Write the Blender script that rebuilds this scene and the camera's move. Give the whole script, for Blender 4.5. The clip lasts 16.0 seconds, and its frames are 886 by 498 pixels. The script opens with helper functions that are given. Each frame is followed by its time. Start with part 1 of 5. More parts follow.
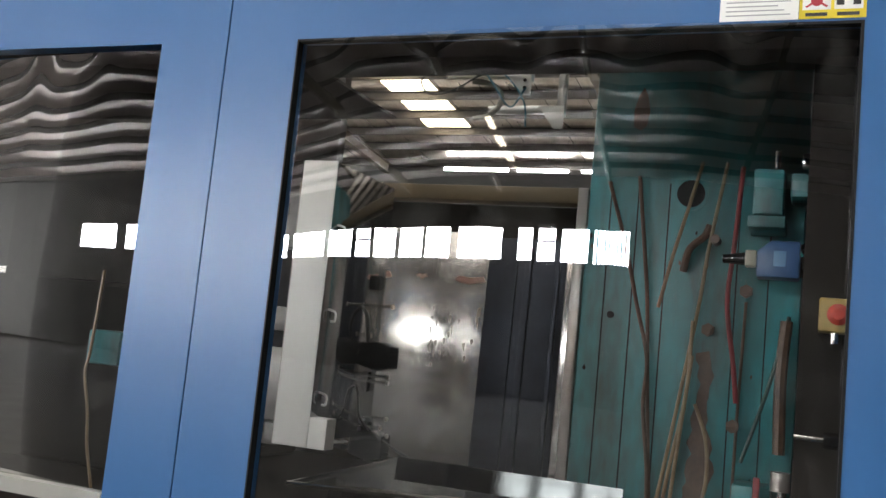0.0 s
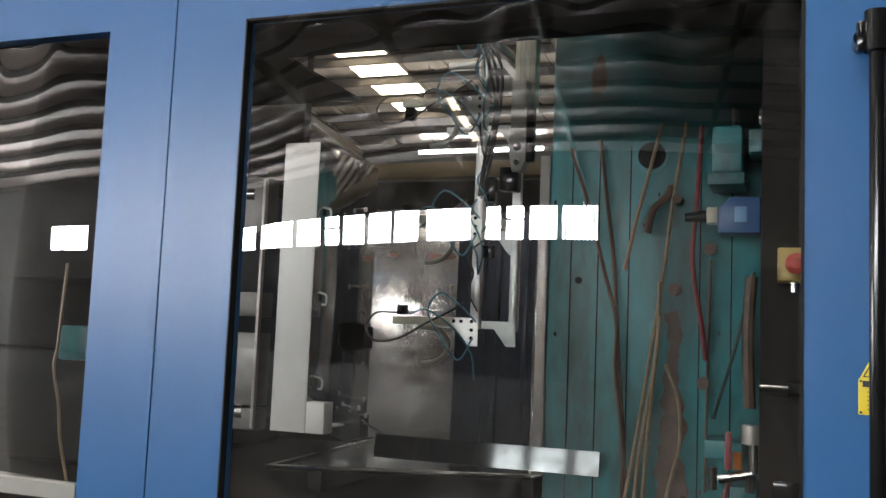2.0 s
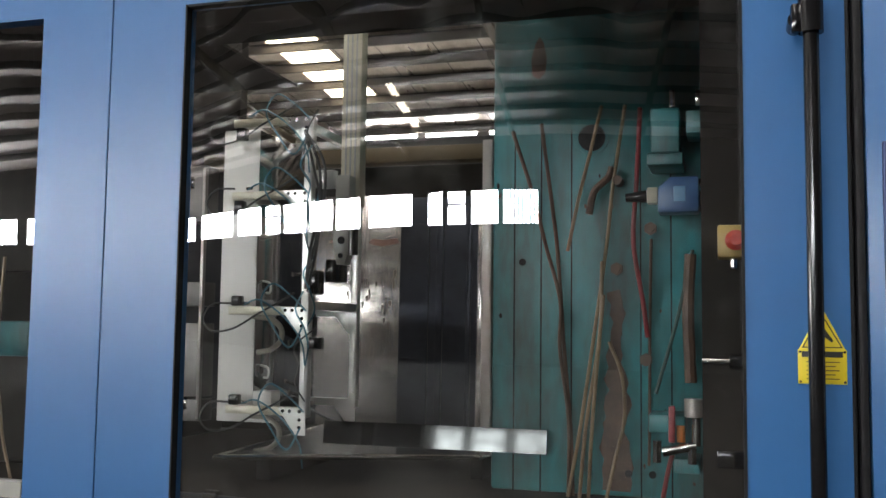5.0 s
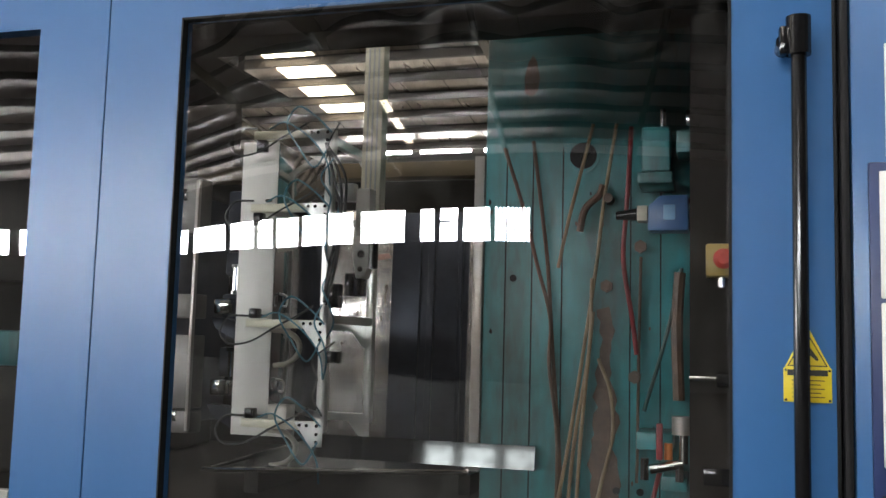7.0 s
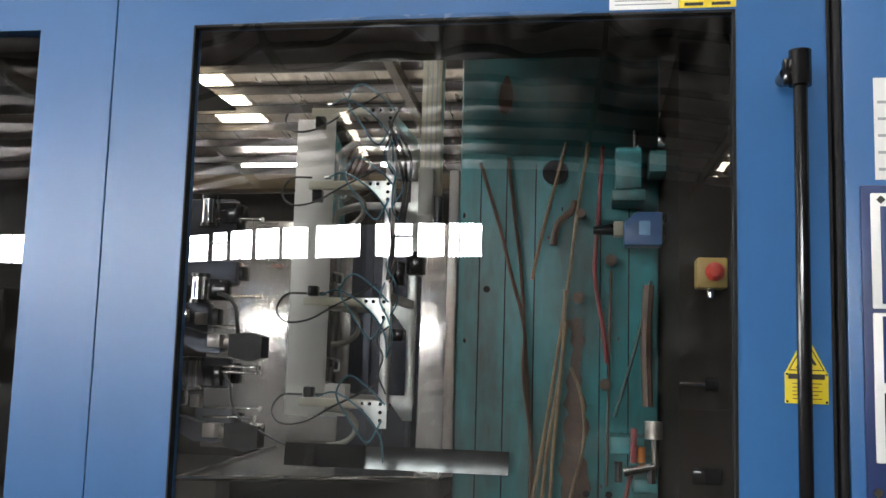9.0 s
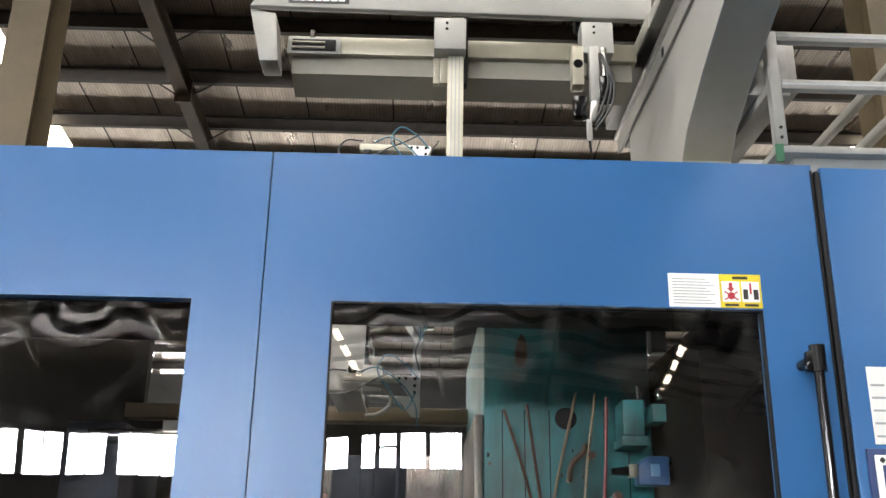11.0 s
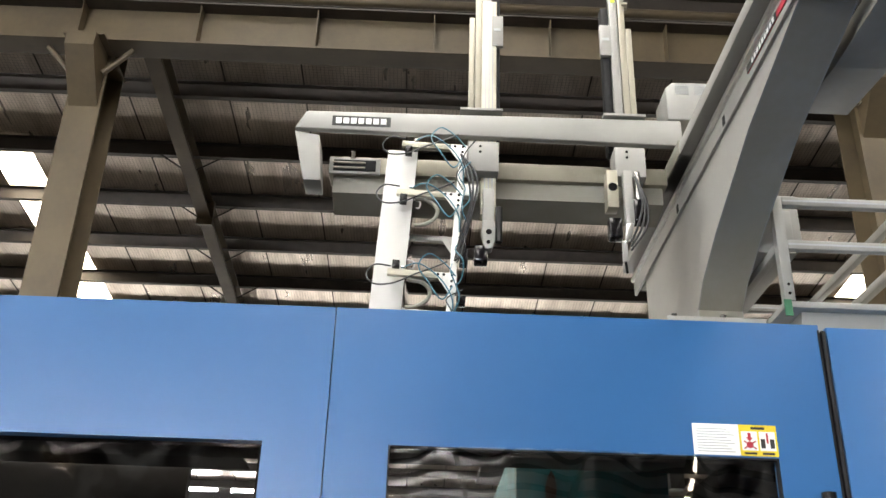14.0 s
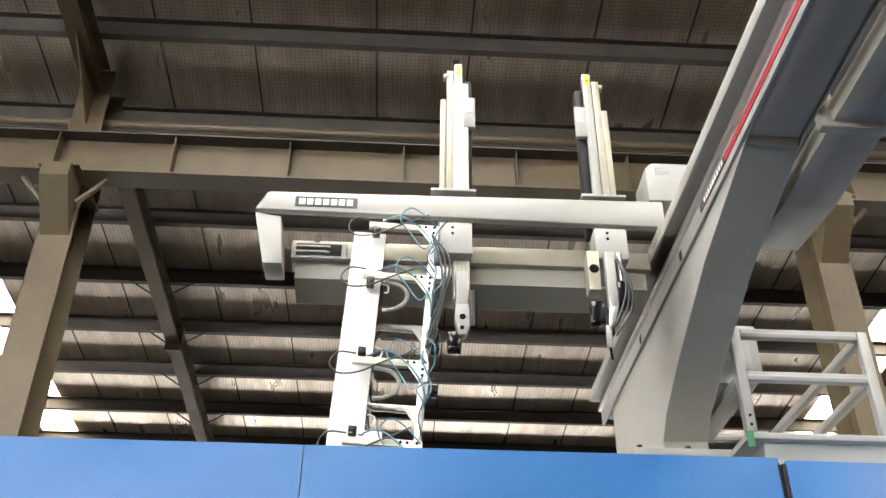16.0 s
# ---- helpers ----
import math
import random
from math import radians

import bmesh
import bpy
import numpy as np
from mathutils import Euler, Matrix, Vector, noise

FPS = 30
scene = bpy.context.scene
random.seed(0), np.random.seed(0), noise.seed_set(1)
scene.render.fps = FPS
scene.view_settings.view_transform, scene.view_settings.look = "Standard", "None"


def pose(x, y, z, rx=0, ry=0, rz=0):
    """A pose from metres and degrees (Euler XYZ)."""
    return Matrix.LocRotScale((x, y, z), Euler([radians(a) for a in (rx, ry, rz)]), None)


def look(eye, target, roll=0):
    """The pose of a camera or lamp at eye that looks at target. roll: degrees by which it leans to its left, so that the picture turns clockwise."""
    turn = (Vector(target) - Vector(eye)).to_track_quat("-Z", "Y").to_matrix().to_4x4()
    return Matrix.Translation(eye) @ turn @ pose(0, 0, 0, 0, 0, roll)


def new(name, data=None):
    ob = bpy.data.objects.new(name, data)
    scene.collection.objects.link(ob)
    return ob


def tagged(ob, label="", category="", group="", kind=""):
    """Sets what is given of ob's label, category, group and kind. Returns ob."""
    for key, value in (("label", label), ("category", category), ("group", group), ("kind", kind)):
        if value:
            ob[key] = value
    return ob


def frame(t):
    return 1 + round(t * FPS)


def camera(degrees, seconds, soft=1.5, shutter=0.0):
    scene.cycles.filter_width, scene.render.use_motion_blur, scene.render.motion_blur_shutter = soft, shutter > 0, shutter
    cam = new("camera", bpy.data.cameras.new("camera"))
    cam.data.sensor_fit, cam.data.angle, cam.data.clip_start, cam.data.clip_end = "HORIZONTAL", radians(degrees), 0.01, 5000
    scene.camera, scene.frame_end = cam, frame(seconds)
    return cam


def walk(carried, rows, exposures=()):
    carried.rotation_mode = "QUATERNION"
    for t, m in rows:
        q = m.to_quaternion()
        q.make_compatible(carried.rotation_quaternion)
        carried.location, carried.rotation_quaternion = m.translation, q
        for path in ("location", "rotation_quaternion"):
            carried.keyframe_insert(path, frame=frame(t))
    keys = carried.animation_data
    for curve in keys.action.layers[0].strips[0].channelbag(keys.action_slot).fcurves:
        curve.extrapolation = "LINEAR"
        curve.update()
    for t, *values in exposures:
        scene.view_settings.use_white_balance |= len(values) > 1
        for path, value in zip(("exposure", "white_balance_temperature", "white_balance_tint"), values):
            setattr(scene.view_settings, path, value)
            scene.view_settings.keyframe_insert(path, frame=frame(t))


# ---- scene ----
# ---- camera ----
PATH = [
    (0.0, 1.193, -1.919, 1.537, 96.25, -5.62, 21.15),
    (0.5, 1.243, -1.875, 1.520, 96.11, -4.98, 22.58),
    (1.0, 1.257, -1.885, 1.508, 96.04, -4.08, 21.85),
    (1.5, 1.243, -1.898, 1.507, 95.65, -3.38, 21.16),
    (2.0, 1.238, -1.901, 1.510, 95.35, -2.35, 20.34),
    (2.5, 1.238, -1.895, 1.502, 95.43, -1.84, 19.69),
    (3.0, 1.223, -1.900, 1.504, 95.11, -1.53, 18.75),
    (3.5, 1.227, -1.889, 1.498, 94.78, -1.77, 18.50),
    (4.0, 1.214, -1.912, 1.503, 94.49, -1.25, 17.70),
    (6.5, 1.220, -1.930, 1.502, 95.14, -0.99, 15.87),
    (7.0, 1.224, -1.935, 1.497, 95.63, -1.52, 16.08),
    (7.5, 1.218, -1.942, 1.497, 95.84, -1.85, 15.98),
    (8.0, 1.201, -1.959, 1.488, 96.42, -2.13, 15.42),
    (8.5, 1.155, -1.990, 1.486, 96.49, -2.36, 14.48),
    (9.0, 0.959, -2.073, 1.469, 96.72, -1.65, 9.13),
    (9.5, 0.762, -2.152, 1.476, 99.44, 0.07, 5.91),
    (10.0, 0.602, -2.303, 1.491, 105.13, -0.06, 2.79),
    (10.2, 0.515, -2.383, 1.497, 105.90, 0.21, 1.55),
    (12.5, 0.115, -2.872, 1.471, 115.10, -2.29, -4.54),
    (13.0, 0.096, -2.912, 1.474, 115.05, -2.06, -2.53),
    (13.5, 0.092, -2.958, 1.472, 115.59, -1.94, -1.76),
    (14.0, 0.108, -2.994, 1.479, 116.22, -1.62, -1.68),
    (14.5, 0.116, -3.031, 1.485, 117.15, -0.28, -1.04),
    (15.0, 0.106, -3.077, 1.492, 121.66, -0.00, -1.53),
    (15.5, 0.105, -3.091, 1.486, 122.77, -0.10, -2.06),
    (16.0, 0.122, -3.095, 1.488, 123.50, -0.50, -3.03),
]
cam = camera(50.0, 16.0, soft=1.5)
walk(cam, [(t, pose(*p)) for t, *p in PATH], exposures=[(0, 0.72), (8.5, 0.80), (9.5, 0.92), (10.2, 1.08), (12.5, 1.2), (14.5, 1.2), (15.0, 1.3), (16, 1.7)])

# ---- world and large lights ----
world = bpy.data.worlds.new("world")
scene.world = world
world.use_nodes = True
wn = world.node_tree.nodes
sky = wn.new("ShaderNodeTexSky")
sky.sky_type, sky.sun_disc = "NISHITA", False
sky.sun_elevation, sky.sun_rotation = radians(42), radians(200)
wn["Background"].inputs["Strength"].default_value = 0.1
world.node_tree.links.new(sky.outputs[0], wn["Background"].inputs["Color"])
sun = new("sun", bpy.data.lights.new("sun", "SUN"))
sun.data.energy, sun.data.angle, sun.data.color = 2.5, radians(0.5), (1, 0.95, 0.88)
sun.matrix_world = look((0, 0, 30), (6, 14, 6))
WINDOW_GLOW, SKYLIGHT_GLOW = 54.0, 8.0

# ---- materials ----
def material(name, colour, rough=0.5, metal=0.0, colour2=None, scale=8.0, amount=0.5, bump=0.0, bump_scale=60.0,
             rough_var=0.0, grain=None, spec=0.5, coat=0.0):
    """Principled material with mottling at two scales and fine relief."""
    m = bpy.data.materials.new(name)
    m.use_nodes = True
    nt = m.node_tree
    n, l = nt.nodes, nt.links
    p = n["Principled BSDF"]
    p.inputs["Roughness"].default_value, p.inputs["Metallic"].default_value = rough, metal
    p.inputs["Specular IOR Level"].default_value, p.inputs["Coat Weight"].default_value = spec, coat
    c = (*colour, 1)
    p.inputs["Base Color"].default_value = c
    tc = n.new("ShaderNodeTexCoord")
    mp = n.new("ShaderNodeMapping")
    if grain:
        mp.inputs["Scale"].default_value = grain
    l.new(tc.outputs["Object"], mp.inputs["Vector"])
    if colour2:
        a, b = n.new("ShaderNodeTexNoise"), n.new("ShaderNodeTexNoise")
        a.inputs["Scale"].default_value, a.inputs["Detail"].default_value = scale, 6
        b.inputs["Scale"].default_value, b.inputs["Detail"].default_value = scale * 7, 4
        for q in (a, b):
            l.new(mp.outputs[0], q.inputs["Vector"])
        add = n.new("ShaderNodeMath")
        add.operation = "MULTIPLY_ADD"
        add.inputs[1].default_value = 0.35
        l.new(b.outputs["Fac"], add.inputs[0])
        l.new(a.outputs["Fac"], add.inputs[2])
        ramp = n.new("ShaderNodeMapRange")
        ramp.inputs["From Min"].default_value, ramp.inputs["From Max"].default_value = 0.85 - amount * 0.5, 0.95
        l.new(add.outputs[0], ramp.inputs["Value"])
        mix = n.new("ShaderNodeMix")
        mix.data_type = "RGBA"
        mix.inputs[6].default_value, mix.inputs[7].default_value = c, (*colour2, 1)
        l.new(ramp.outputs[0], mix.inputs[0])
        l.new(mix.outputs[2], p.inputs["Base Color"])
        if rough_var:
            rr = n.new("ShaderNodeMapRange")
            rr.inputs["To Min"].default_value, rr.inputs["To Max"].default_value = rough - rough_var, rough + rough_var
            l.new(a.outputs["Fac"], rr.inputs["Value"])
            l.new(rr.outputs[0], p.inputs["Roughness"])
    if bump:
        bn, bp = n.new("ShaderNodeTexNoise"), n.new("ShaderNodeBump")
        bn.inputs["Scale"].default_value = bump_scale
        bp.inputs["Strength"].default_value, bp.inputs["Distance"].default_value = bump, 0.002
        l.new(mp.outputs[0], bn.inputs["Vector"])
        l.new(bn.outputs["Fac"], bp.inputs["Height"])
        l.new(bp.outputs[0], p.inputs["Normal"])
    return m


def glow(name, colour, strength):
    m = bpy.data.materials.new(name)
    m.use_nodes = True
    p = m.node_tree.nodes["Principled BSDF"]
    p.inputs["Base Color"].default_value = (0.8, 0.8, 0.8, 1)
    p.inputs["Emission Color"].default_value, p.inputs["Emission Strength"].default_value = (*colour, 1), strength
    return m


def pane_material(name, tint, gloss, rough):
    """Thin tinted acrylic: straight see-through and a sharp reflection, with faint smears."""
    m = bpy.data.materials.new(name)
    m.use_nodes = True
    nt = m.node_tree
    n, l = nt.nodes, nt.links
    n.remove(n["Principled BSDF"])
    t, g, d = n.new("ShaderNodeBsdfTransparent"), n.new("ShaderNodeBsdfGlossy"), n.new("ShaderNodeBsdfDiffuse")
    t.inputs["Color"].default_value = (*tint, 1)
    g.inputs["Roughness"].default_value = rough
    d.inputs["Color"].default_value = (0.5, 0.5, 0.48, 1)
    lw = n.new("ShaderNodeLayerWeight")
    lw.inputs["Blend"].default_value = 0.25
    mr = n.new("ShaderNodeMapRange")
    mr.inputs["To Min"].default_value, mr.inputs["To Max"].default_value = gloss, 0.8
    l.new(lw.outputs["Fresnel"], mr.inputs["Value"])
    tc, ns = n.new("ShaderNodeTexCoord"), n.new("ShaderNodeTexNoise")
    ns.inputs["Scale"].default_value, ns.inputs["Detail"].default_value, ns.inputs["Distortion"].default_value = 5, 7, 1.2
    l.new(tc.outputs["Object"], ns.inputs["Vector"])
    sm = n.new("ShaderNodeMapRange")
    sm.inputs["From Min"].default_value, sm.inputs["From Max"].default_value = 0.52, 0.80
    sm.inputs["To Min"].default_value, sm.inputs["To Max"].default_value = 0.0, 0.07
    l.new(ns.outputs["Fac"], sm.inputs["Value"])
    a, b = n.new("ShaderNodeMixShader"), n.new("ShaderNodeMixShader")
    l.new(sm.outputs[0], a.inputs[0])
    l.new(t.outputs[0], a.inputs[1])
    l.new(d.outputs[0], a.inputs[2])
    l.new(mr.outputs[0], b.inputs[0])
    l.new(a.outputs[0], b.inputs[1])
    l.new(g.outputs[0], b.inputs[2])
    l.new(b.outputs[0], n["Material Output"].inputs["Surface"])
    return m


BLUE = material("blue_paint", (0.028, 0.116, 0.292), 0.30, colour2=(0.031, 0.122, 0.303), scale=2, amount=0.4, bump=0.06, bump_scale=200, spec=0.5)
NAVY = material("navy_paint", (0.015, 0.03, 0.11), 0.4, colour2=(0.02, 0.045, 0.14), scale=5, bump=0.03)
BLACK = material("black_plastic", (0.005, 0.005, 0.006), 0.13, colour2=(0.008, 0.008, 0.008), scale=20, spec=0.4)
GLOSSY = material("silvery_film", (0.38, 0.385, 0.395), 0.07, 1.0, colour2=(0.34, 0.345, 0.355), scale=6)
RUBBER = material("black_rubber", (0.008, 0.008, 0.009), 0.6, colour2=(0.014, 0.014, 0.015), scale=30, spec=0.2)
PANE = pane_material("tinted_acrylic", (0.94, 0.95, 0.94), 0.14, 0.010)
PANE_DARK = pane_material("darker_tinted_acrylic", (0.70, 0.70, 0.69), 0.065, 0.010)
TEAL = material("teal_paint", (0.032, 0.25, 0.275), 0.42, colour2=(0.052, 0.056, 0.045), scale=6, amount=0.85, bump=0.10, bump_scale=30, rough_var=0.1, grain=(1, 1, 0.3))
RUST = material("rusty_oil", (0.055, 0.029, 0.018), 0.5, colour2=(0.115, 0.068, 0.042), scale=12, amount=0.7, bump=0.3, bump_scale=40)
STEEL = material("ground_steel", (0.36, 0.335, 0.315), 0.36, 0.6, colour2=(0.26, 0.20, 0.17), scale=5, amount=0.55, bump=0.012, bump_scale=50, rough_var=0.1)
PLATESTEEL = material("stained_polished_steel", (0.88, 0.85, 0.82), 0.16, 0.75, colour2=(0.44, 0.37, 0.34), scale=4, amount=0.75, bump=0.004, bump_scale=40, rough_var=0.05, grain=(1.6, 1, 0.8))
REDSTAIN = material("reddish_rust_film", (0.34, 0.17, 0.13), 0.4, 0.35, colour2=(0.5, 0.38, 0.34), scale=9, amount=0.8)
MOULDSTEEL = material("dull_mould_steel", (0.15, 0.142, 0.135), 0.42, 0.6, colour2=(0.07, 0.065, 0.06), scale=4, amount=0.7, rough_var=0.08)
MIRRORSTRIP = material("window_mirror_strip", (0.019, 0.020, 0.020), 0.05, 1.0, colour2=(0.005, 0.005, 0.005), scale=6, amount=0.8)


def brush(m):
    """Fine upright grinding marks that smear reflections sideways."""
    n, l = m.node_tree.nodes, m.node_tree.links
    tc, mp, nz, bp = n.new("ShaderNodeTexCoord"), n.new("ShaderNodeMapping"), n.new("ShaderNodeTexNoise"), n.new("ShaderNodeBump")
    mp.inputs["Scale"].default_value = (220, 220, 2)
    nz.inputs["Scale"].default_value = 1.0
    bp.inputs["Strength"].default_value, bp.inputs["Distance"].default_value = 0.32, 0.002
    l.new(tc.outputs["Object"], mp.inputs["Vector"])
    l.new(mp.outputs[0], nz.inputs["Vector"])
    l.new(nz.outputs["Fac"], bp.inputs["Height"])
    l.new(bp.outputs[0], n["Principled BSDF"].inputs["Normal"])


brush(PLATESTEEL)
OILSTEEL = material("dark_oiled_steel", (0.035, 0.04, 0.055), 0.38, 0.6, colour2=(0.02, 0.022, 0.03), scale=6, bump=0.015, rough_var=0.1)
TRAYSTEEL = material("dark_polished_sheet", (0.16, 0.165, 0.165), 0.16, 0.9, colour2=(0.10, 0.10, 0.095), scale=9, rough_var=0.04)
CHROME = material("chromed_steel", (0.62, 0.61, 0.59), 0.16, 1.0, colour2=(0.45, 0.43, 0.4), scale=18)
WHITE = material("white_plastic", (0.58, 0.57, 0.54), 0.38, colour2=(0.54, 0.53, 0.505), scale=2, bump=0.02)
CREAM = material("white_powder_coat", (0.285, 0.278, 0.256), 0.38, colour2=(0.26, 0.254, 0.238), scale=4, bump=0.04, bump_scale=300)
GREYCOAT = material("grey_powder_coat", (0.255, 0.24, 0.20), 0.4, colour2=(0.285, 0.272, 0.24), scale=4, bump=0.04, bump_scale=300, spec=0.3)
ALU = material("aluminium_profile", (0.68, 0.68, 0.66), 0.32, 1.0, colour2=(0.55, 0.55, 0.54), scale=30, amount=0.3, grain=(1, 1, 0.1))
BEIGE = material("anodised_beige", (0.30, 0.275, 0.215), 0.38, 0.3, colour2=(0.26, 0.24, 0.19), scale=10)
IVORY = material("ivory_profile", (0.52, 0.49, 0.385), 0.4, 0.15, colour2=(0.46, 0.43, 0.34), scale=10)
HOSE_CLEAR = material("yellowed_hose", (0.25, 0.19, 0.115), 0.3, colour2=(0.14, 0.09, 0.05), scale=16, amount=0.6)
HOSE_RED = material("red_hose", (0.22, 0.025, 0.03), 0.4, colour2=(0.12, 0.02, 0.02), scale=18)
HOSE_BLUE = material("blue_air_tube", (0.038, 0.145, 0.20), 0.35, colour2=(0.03, 0.11, 0.16), scale=30)
HOSE_GREEN = material("dark_green_hose", (0.012, 0.05, 0.04), 0.4, colour2=(0.02, 0.03, 0.03), scale=20)
CABLE = material("black_cable", (0.015, 0.016, 0.018), 0.45, colour2=(0.03, 0.03, 0.03), scale=30)
YELLOW = material("yellow_sign", (0.70, 0.55, 0.02), 0.45, colour2=(0.62, 0.48, 0.03), scale=14)
SIGNBLACK = material("sign_ink", (0.02, 0.02, 0.018), 0.5)
RED = material("red_mushroom", (0.36, 0.025, 0.01), 0.35, colour2=(0.30, 0.025, 0.012), scale=30)
INKRED = material("red_ink", (0.38, 0.02, 0.035), 0.5)
PAPER = material("white_sticker", (0.80, 0.80, 0.78), 0.5, colour2=(0.74, 0.74, 0.72), scale=8)
GREYINK = material("grey_print", (0.35, 0.36, 0.37), 0.6)
PURLIN = material("brown_primer", (0.055, 0.043, 0.034), 0.6, colour2=(0.035, 0.028, 0.024), scale=5, bump=0.1)
BEAMTAN = material("tan_steel_paint", (0.102, 0.074, 0.038), 0.55, colour2=(0.072, 0.053, 0.030), scale=2.5, amount=0.6, bump=0.06, rough_var=0.06)
CONCRETE = material("concrete", (0.05, 0.047, 0.043), 0.95, colour2=(0.032, 0.03, 0.028), scale=1.2, amount=0.6, bump=0.1, bump_scale=20, spec=0.08)
WALLSHEET = material("painted_sheet_wall", (0.055, 0.052, 0.048), 0.6, colour2=(0.042, 0.04, 0.037), scale=1.0, bump=0.05)
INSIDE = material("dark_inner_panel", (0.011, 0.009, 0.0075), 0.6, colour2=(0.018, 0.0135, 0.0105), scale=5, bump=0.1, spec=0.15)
WINGLOW = glow("window_daylight", (0.95, 0.98, 1.0), WINDOW_GLOW)
SKYGLOW = glow("skylight_sheet", (1.0, 0.88, 0.66), SKYLIGHT_GLOW)
# fill glow for the window row added to the west gable
GABLEFILL = glow("gable_fill_glow", (0.98, 0.98, 0.96), 26.0)
# glow behind the added north windows
NORTHFILL = glow("north_fill_glow", (1.0, 0.95, 0.88), 3.4)
# overhead fill for the skylight rows that stay out of view
CLEARFILL = glow("added_clear_skylight", (1.0, 0.96, 0.90), SKYLIGHT_GLOW)


def foil_material():
    m = material("foil_insulation", (0.84, 0.75, 0.66), 0.30, 0.72, colour2=(0.50, 0.42, 0.35), scale=1.1, amount=0.75, rough_var=0.08, grain=(3.5, 0.7, 1))
    nt = m.node_tree
    n, l = nt.nodes, nt.links
    tc = n.new("ShaderNodeTexCoord")
    br = n.new("ShaderNodeTexBrick")
    br.offset, br.inputs["Scale"].default_value = 0.0, 1.0
    br.inputs["Brick Width"].default_value, br.inputs["Row Height"].default_value = 0.05, 0.05
    br.inputs["Mortar Size"].default_value, br.inputs["Mortar Smooth"].default_value = 0.004, 0.6
    nz = n.new("ShaderNodeTexNoise")
    mp = n.new("ShaderNodeMapping")
    mp.inputs["Scale"].default_value = (5, 0.8, 1)
    nz.inputs["Scale"].default_value, nz.inputs["Detail"].default_value = 2.2, 5
    l.new(tc.outputs["Object"], br.inputs["Vector"])
    l.new(tc.outputs["Object"], mp.inputs["Vector"])
    l.new(mp.outputs[0], nz.inputs["Vector"])
    b1, b2 = n.new("ShaderNodeBump"), n.new("ShaderNodeBump")
    b1.inputs["Strength"].default_value, b1.inputs["Distance"].default_value = 0.3, 0.05
    b2.inputs["Strength"].default_value, b2.inputs["Distance"].default_value = 0.25, 0.004
    b2.invert = True
    l.new(nz.outputs["Fac"], b1.inputs["Height"])
    l.new(br.outputs["Fac"], b2.inputs["Height"])
    l.new(b1.outputs[0], b2.inputs["Normal"])
    l.new(b2.outputs[0], n["Principled BSDF"].inputs["Normal"])
    # woven reinforcing scrim, a little darker than the foil
    p = n["Principled BSDF"]
    base = p.inputs["Base Color"].links[0].from_socket
    mul = n.new("ShaderNodeMix")
    mul.data_type, mul.blend_type = "RGBA", "MULTIPLY"
    mul.inputs[7].default_value = (0.52, 0.50, 0.48, 1)
    l.new(br.outputs["Fac"], mul.inputs[0])
    l.new(base, mul.inputs[6])
    l.new(mul.outputs[2], p.inputs["Base Color"])
    return m


FOIL = foil_material()
# back slope's foil made pale and matt so its reflection looks brighter lit
BRIGHTBACK = material("brightened_pinkish_foil", (0.74, 0.65, 0.62), 0.45, 0.1, colour2=(0.60, 0.52, 0.49), scale=1.2, amount=0.5, bump=0.1, bump_scale=8)


# ---- mesh helpers ----
def block(x0, x1, y0, y1, z0, z1, bev=0.0, bm=None):
    """An upright box, its edges rounded by bev, added to bm."""
    bm = bm or bmesh.new()
    made = bmesh.ops.create_cube(bm, size=1, matrix=Matrix.Translation(((x0 + x1) / 2, (y0 + y1) / 2, (z0 + z1) / 2))
                                 @ Matrix.Diagonal((x1 - x0, y1 - y0, z1 - z0, 1)))["verts"]
    if bev:
        edges = list({e for v in made for e in v.link_edges})
        bmesh.ops.bevel(bm, geom=edges, offset=bev, segments=2, affect="EDGES", profile=0.5)
    return bm


def rod(a, b, r, bm=None, n=14, r2=None):
    """A round bar from a to b."""
    bm = bm or bmesh.new()
    a, b = Vector(a), Vector(b)
    m = Matrix.Translation((a + b) / 2) @ (b - a).to_track_quat("Z", "Y").to_matrix().to_4x4()
    bmesh.ops.create_cone(bm, cap_ends=True, segments=n, radius1=r, radius2=r if r2 is None else r2, depth=(b - a).length, matrix=m)
    return bm


def tube(points, r, bm=None, n=8, steps=7):
    """A bent hose through the given points."""
    bm = bm or bmesh.new()
    p = [Vector(q) for q in points]
    p = [p[0] * 2 - p[1], *p, p[-1] * 2 - p[-2]]
    line = []
    for i in range(1, len(p) - 2):
        for s in range(steps):
            t = s / steps
            a, b, c, d = p[i - 1:i + 3]
            line.append(0.5 * (2 * b + (c - a) * t + (2 * a - 5 * b + 4 * c - d) * t * t + (3 * b - a - 3 * c + d) * t ** 3))
    line.append(p[-2])
    rings, side = [], None
    for i, q in enumerate(line):
        way = (line[min(i + 1, len(line) - 1)] - line[max(i - 1, 0)]).normalized()
        side = (side - way * side.dot(way)) if side else way.orthogonal()
        side.normalize()
        up = way.cross(side)
        rings.append([bm.verts.new(q + r * (math.cos(k * math.tau / n) * side + math.sin(k * math.tau / n) * up)) for k in range(n)])
    for u, v in zip(rings, rings[1:]):
        for k in range(n):
            bm.faces.new((u[k], u[(k + 1) % n], v[(k + 1) % n], v[k]))
    bm.faces.new(rings[0][::-1])
    bm.faces.new(rings[-1])
    return bm


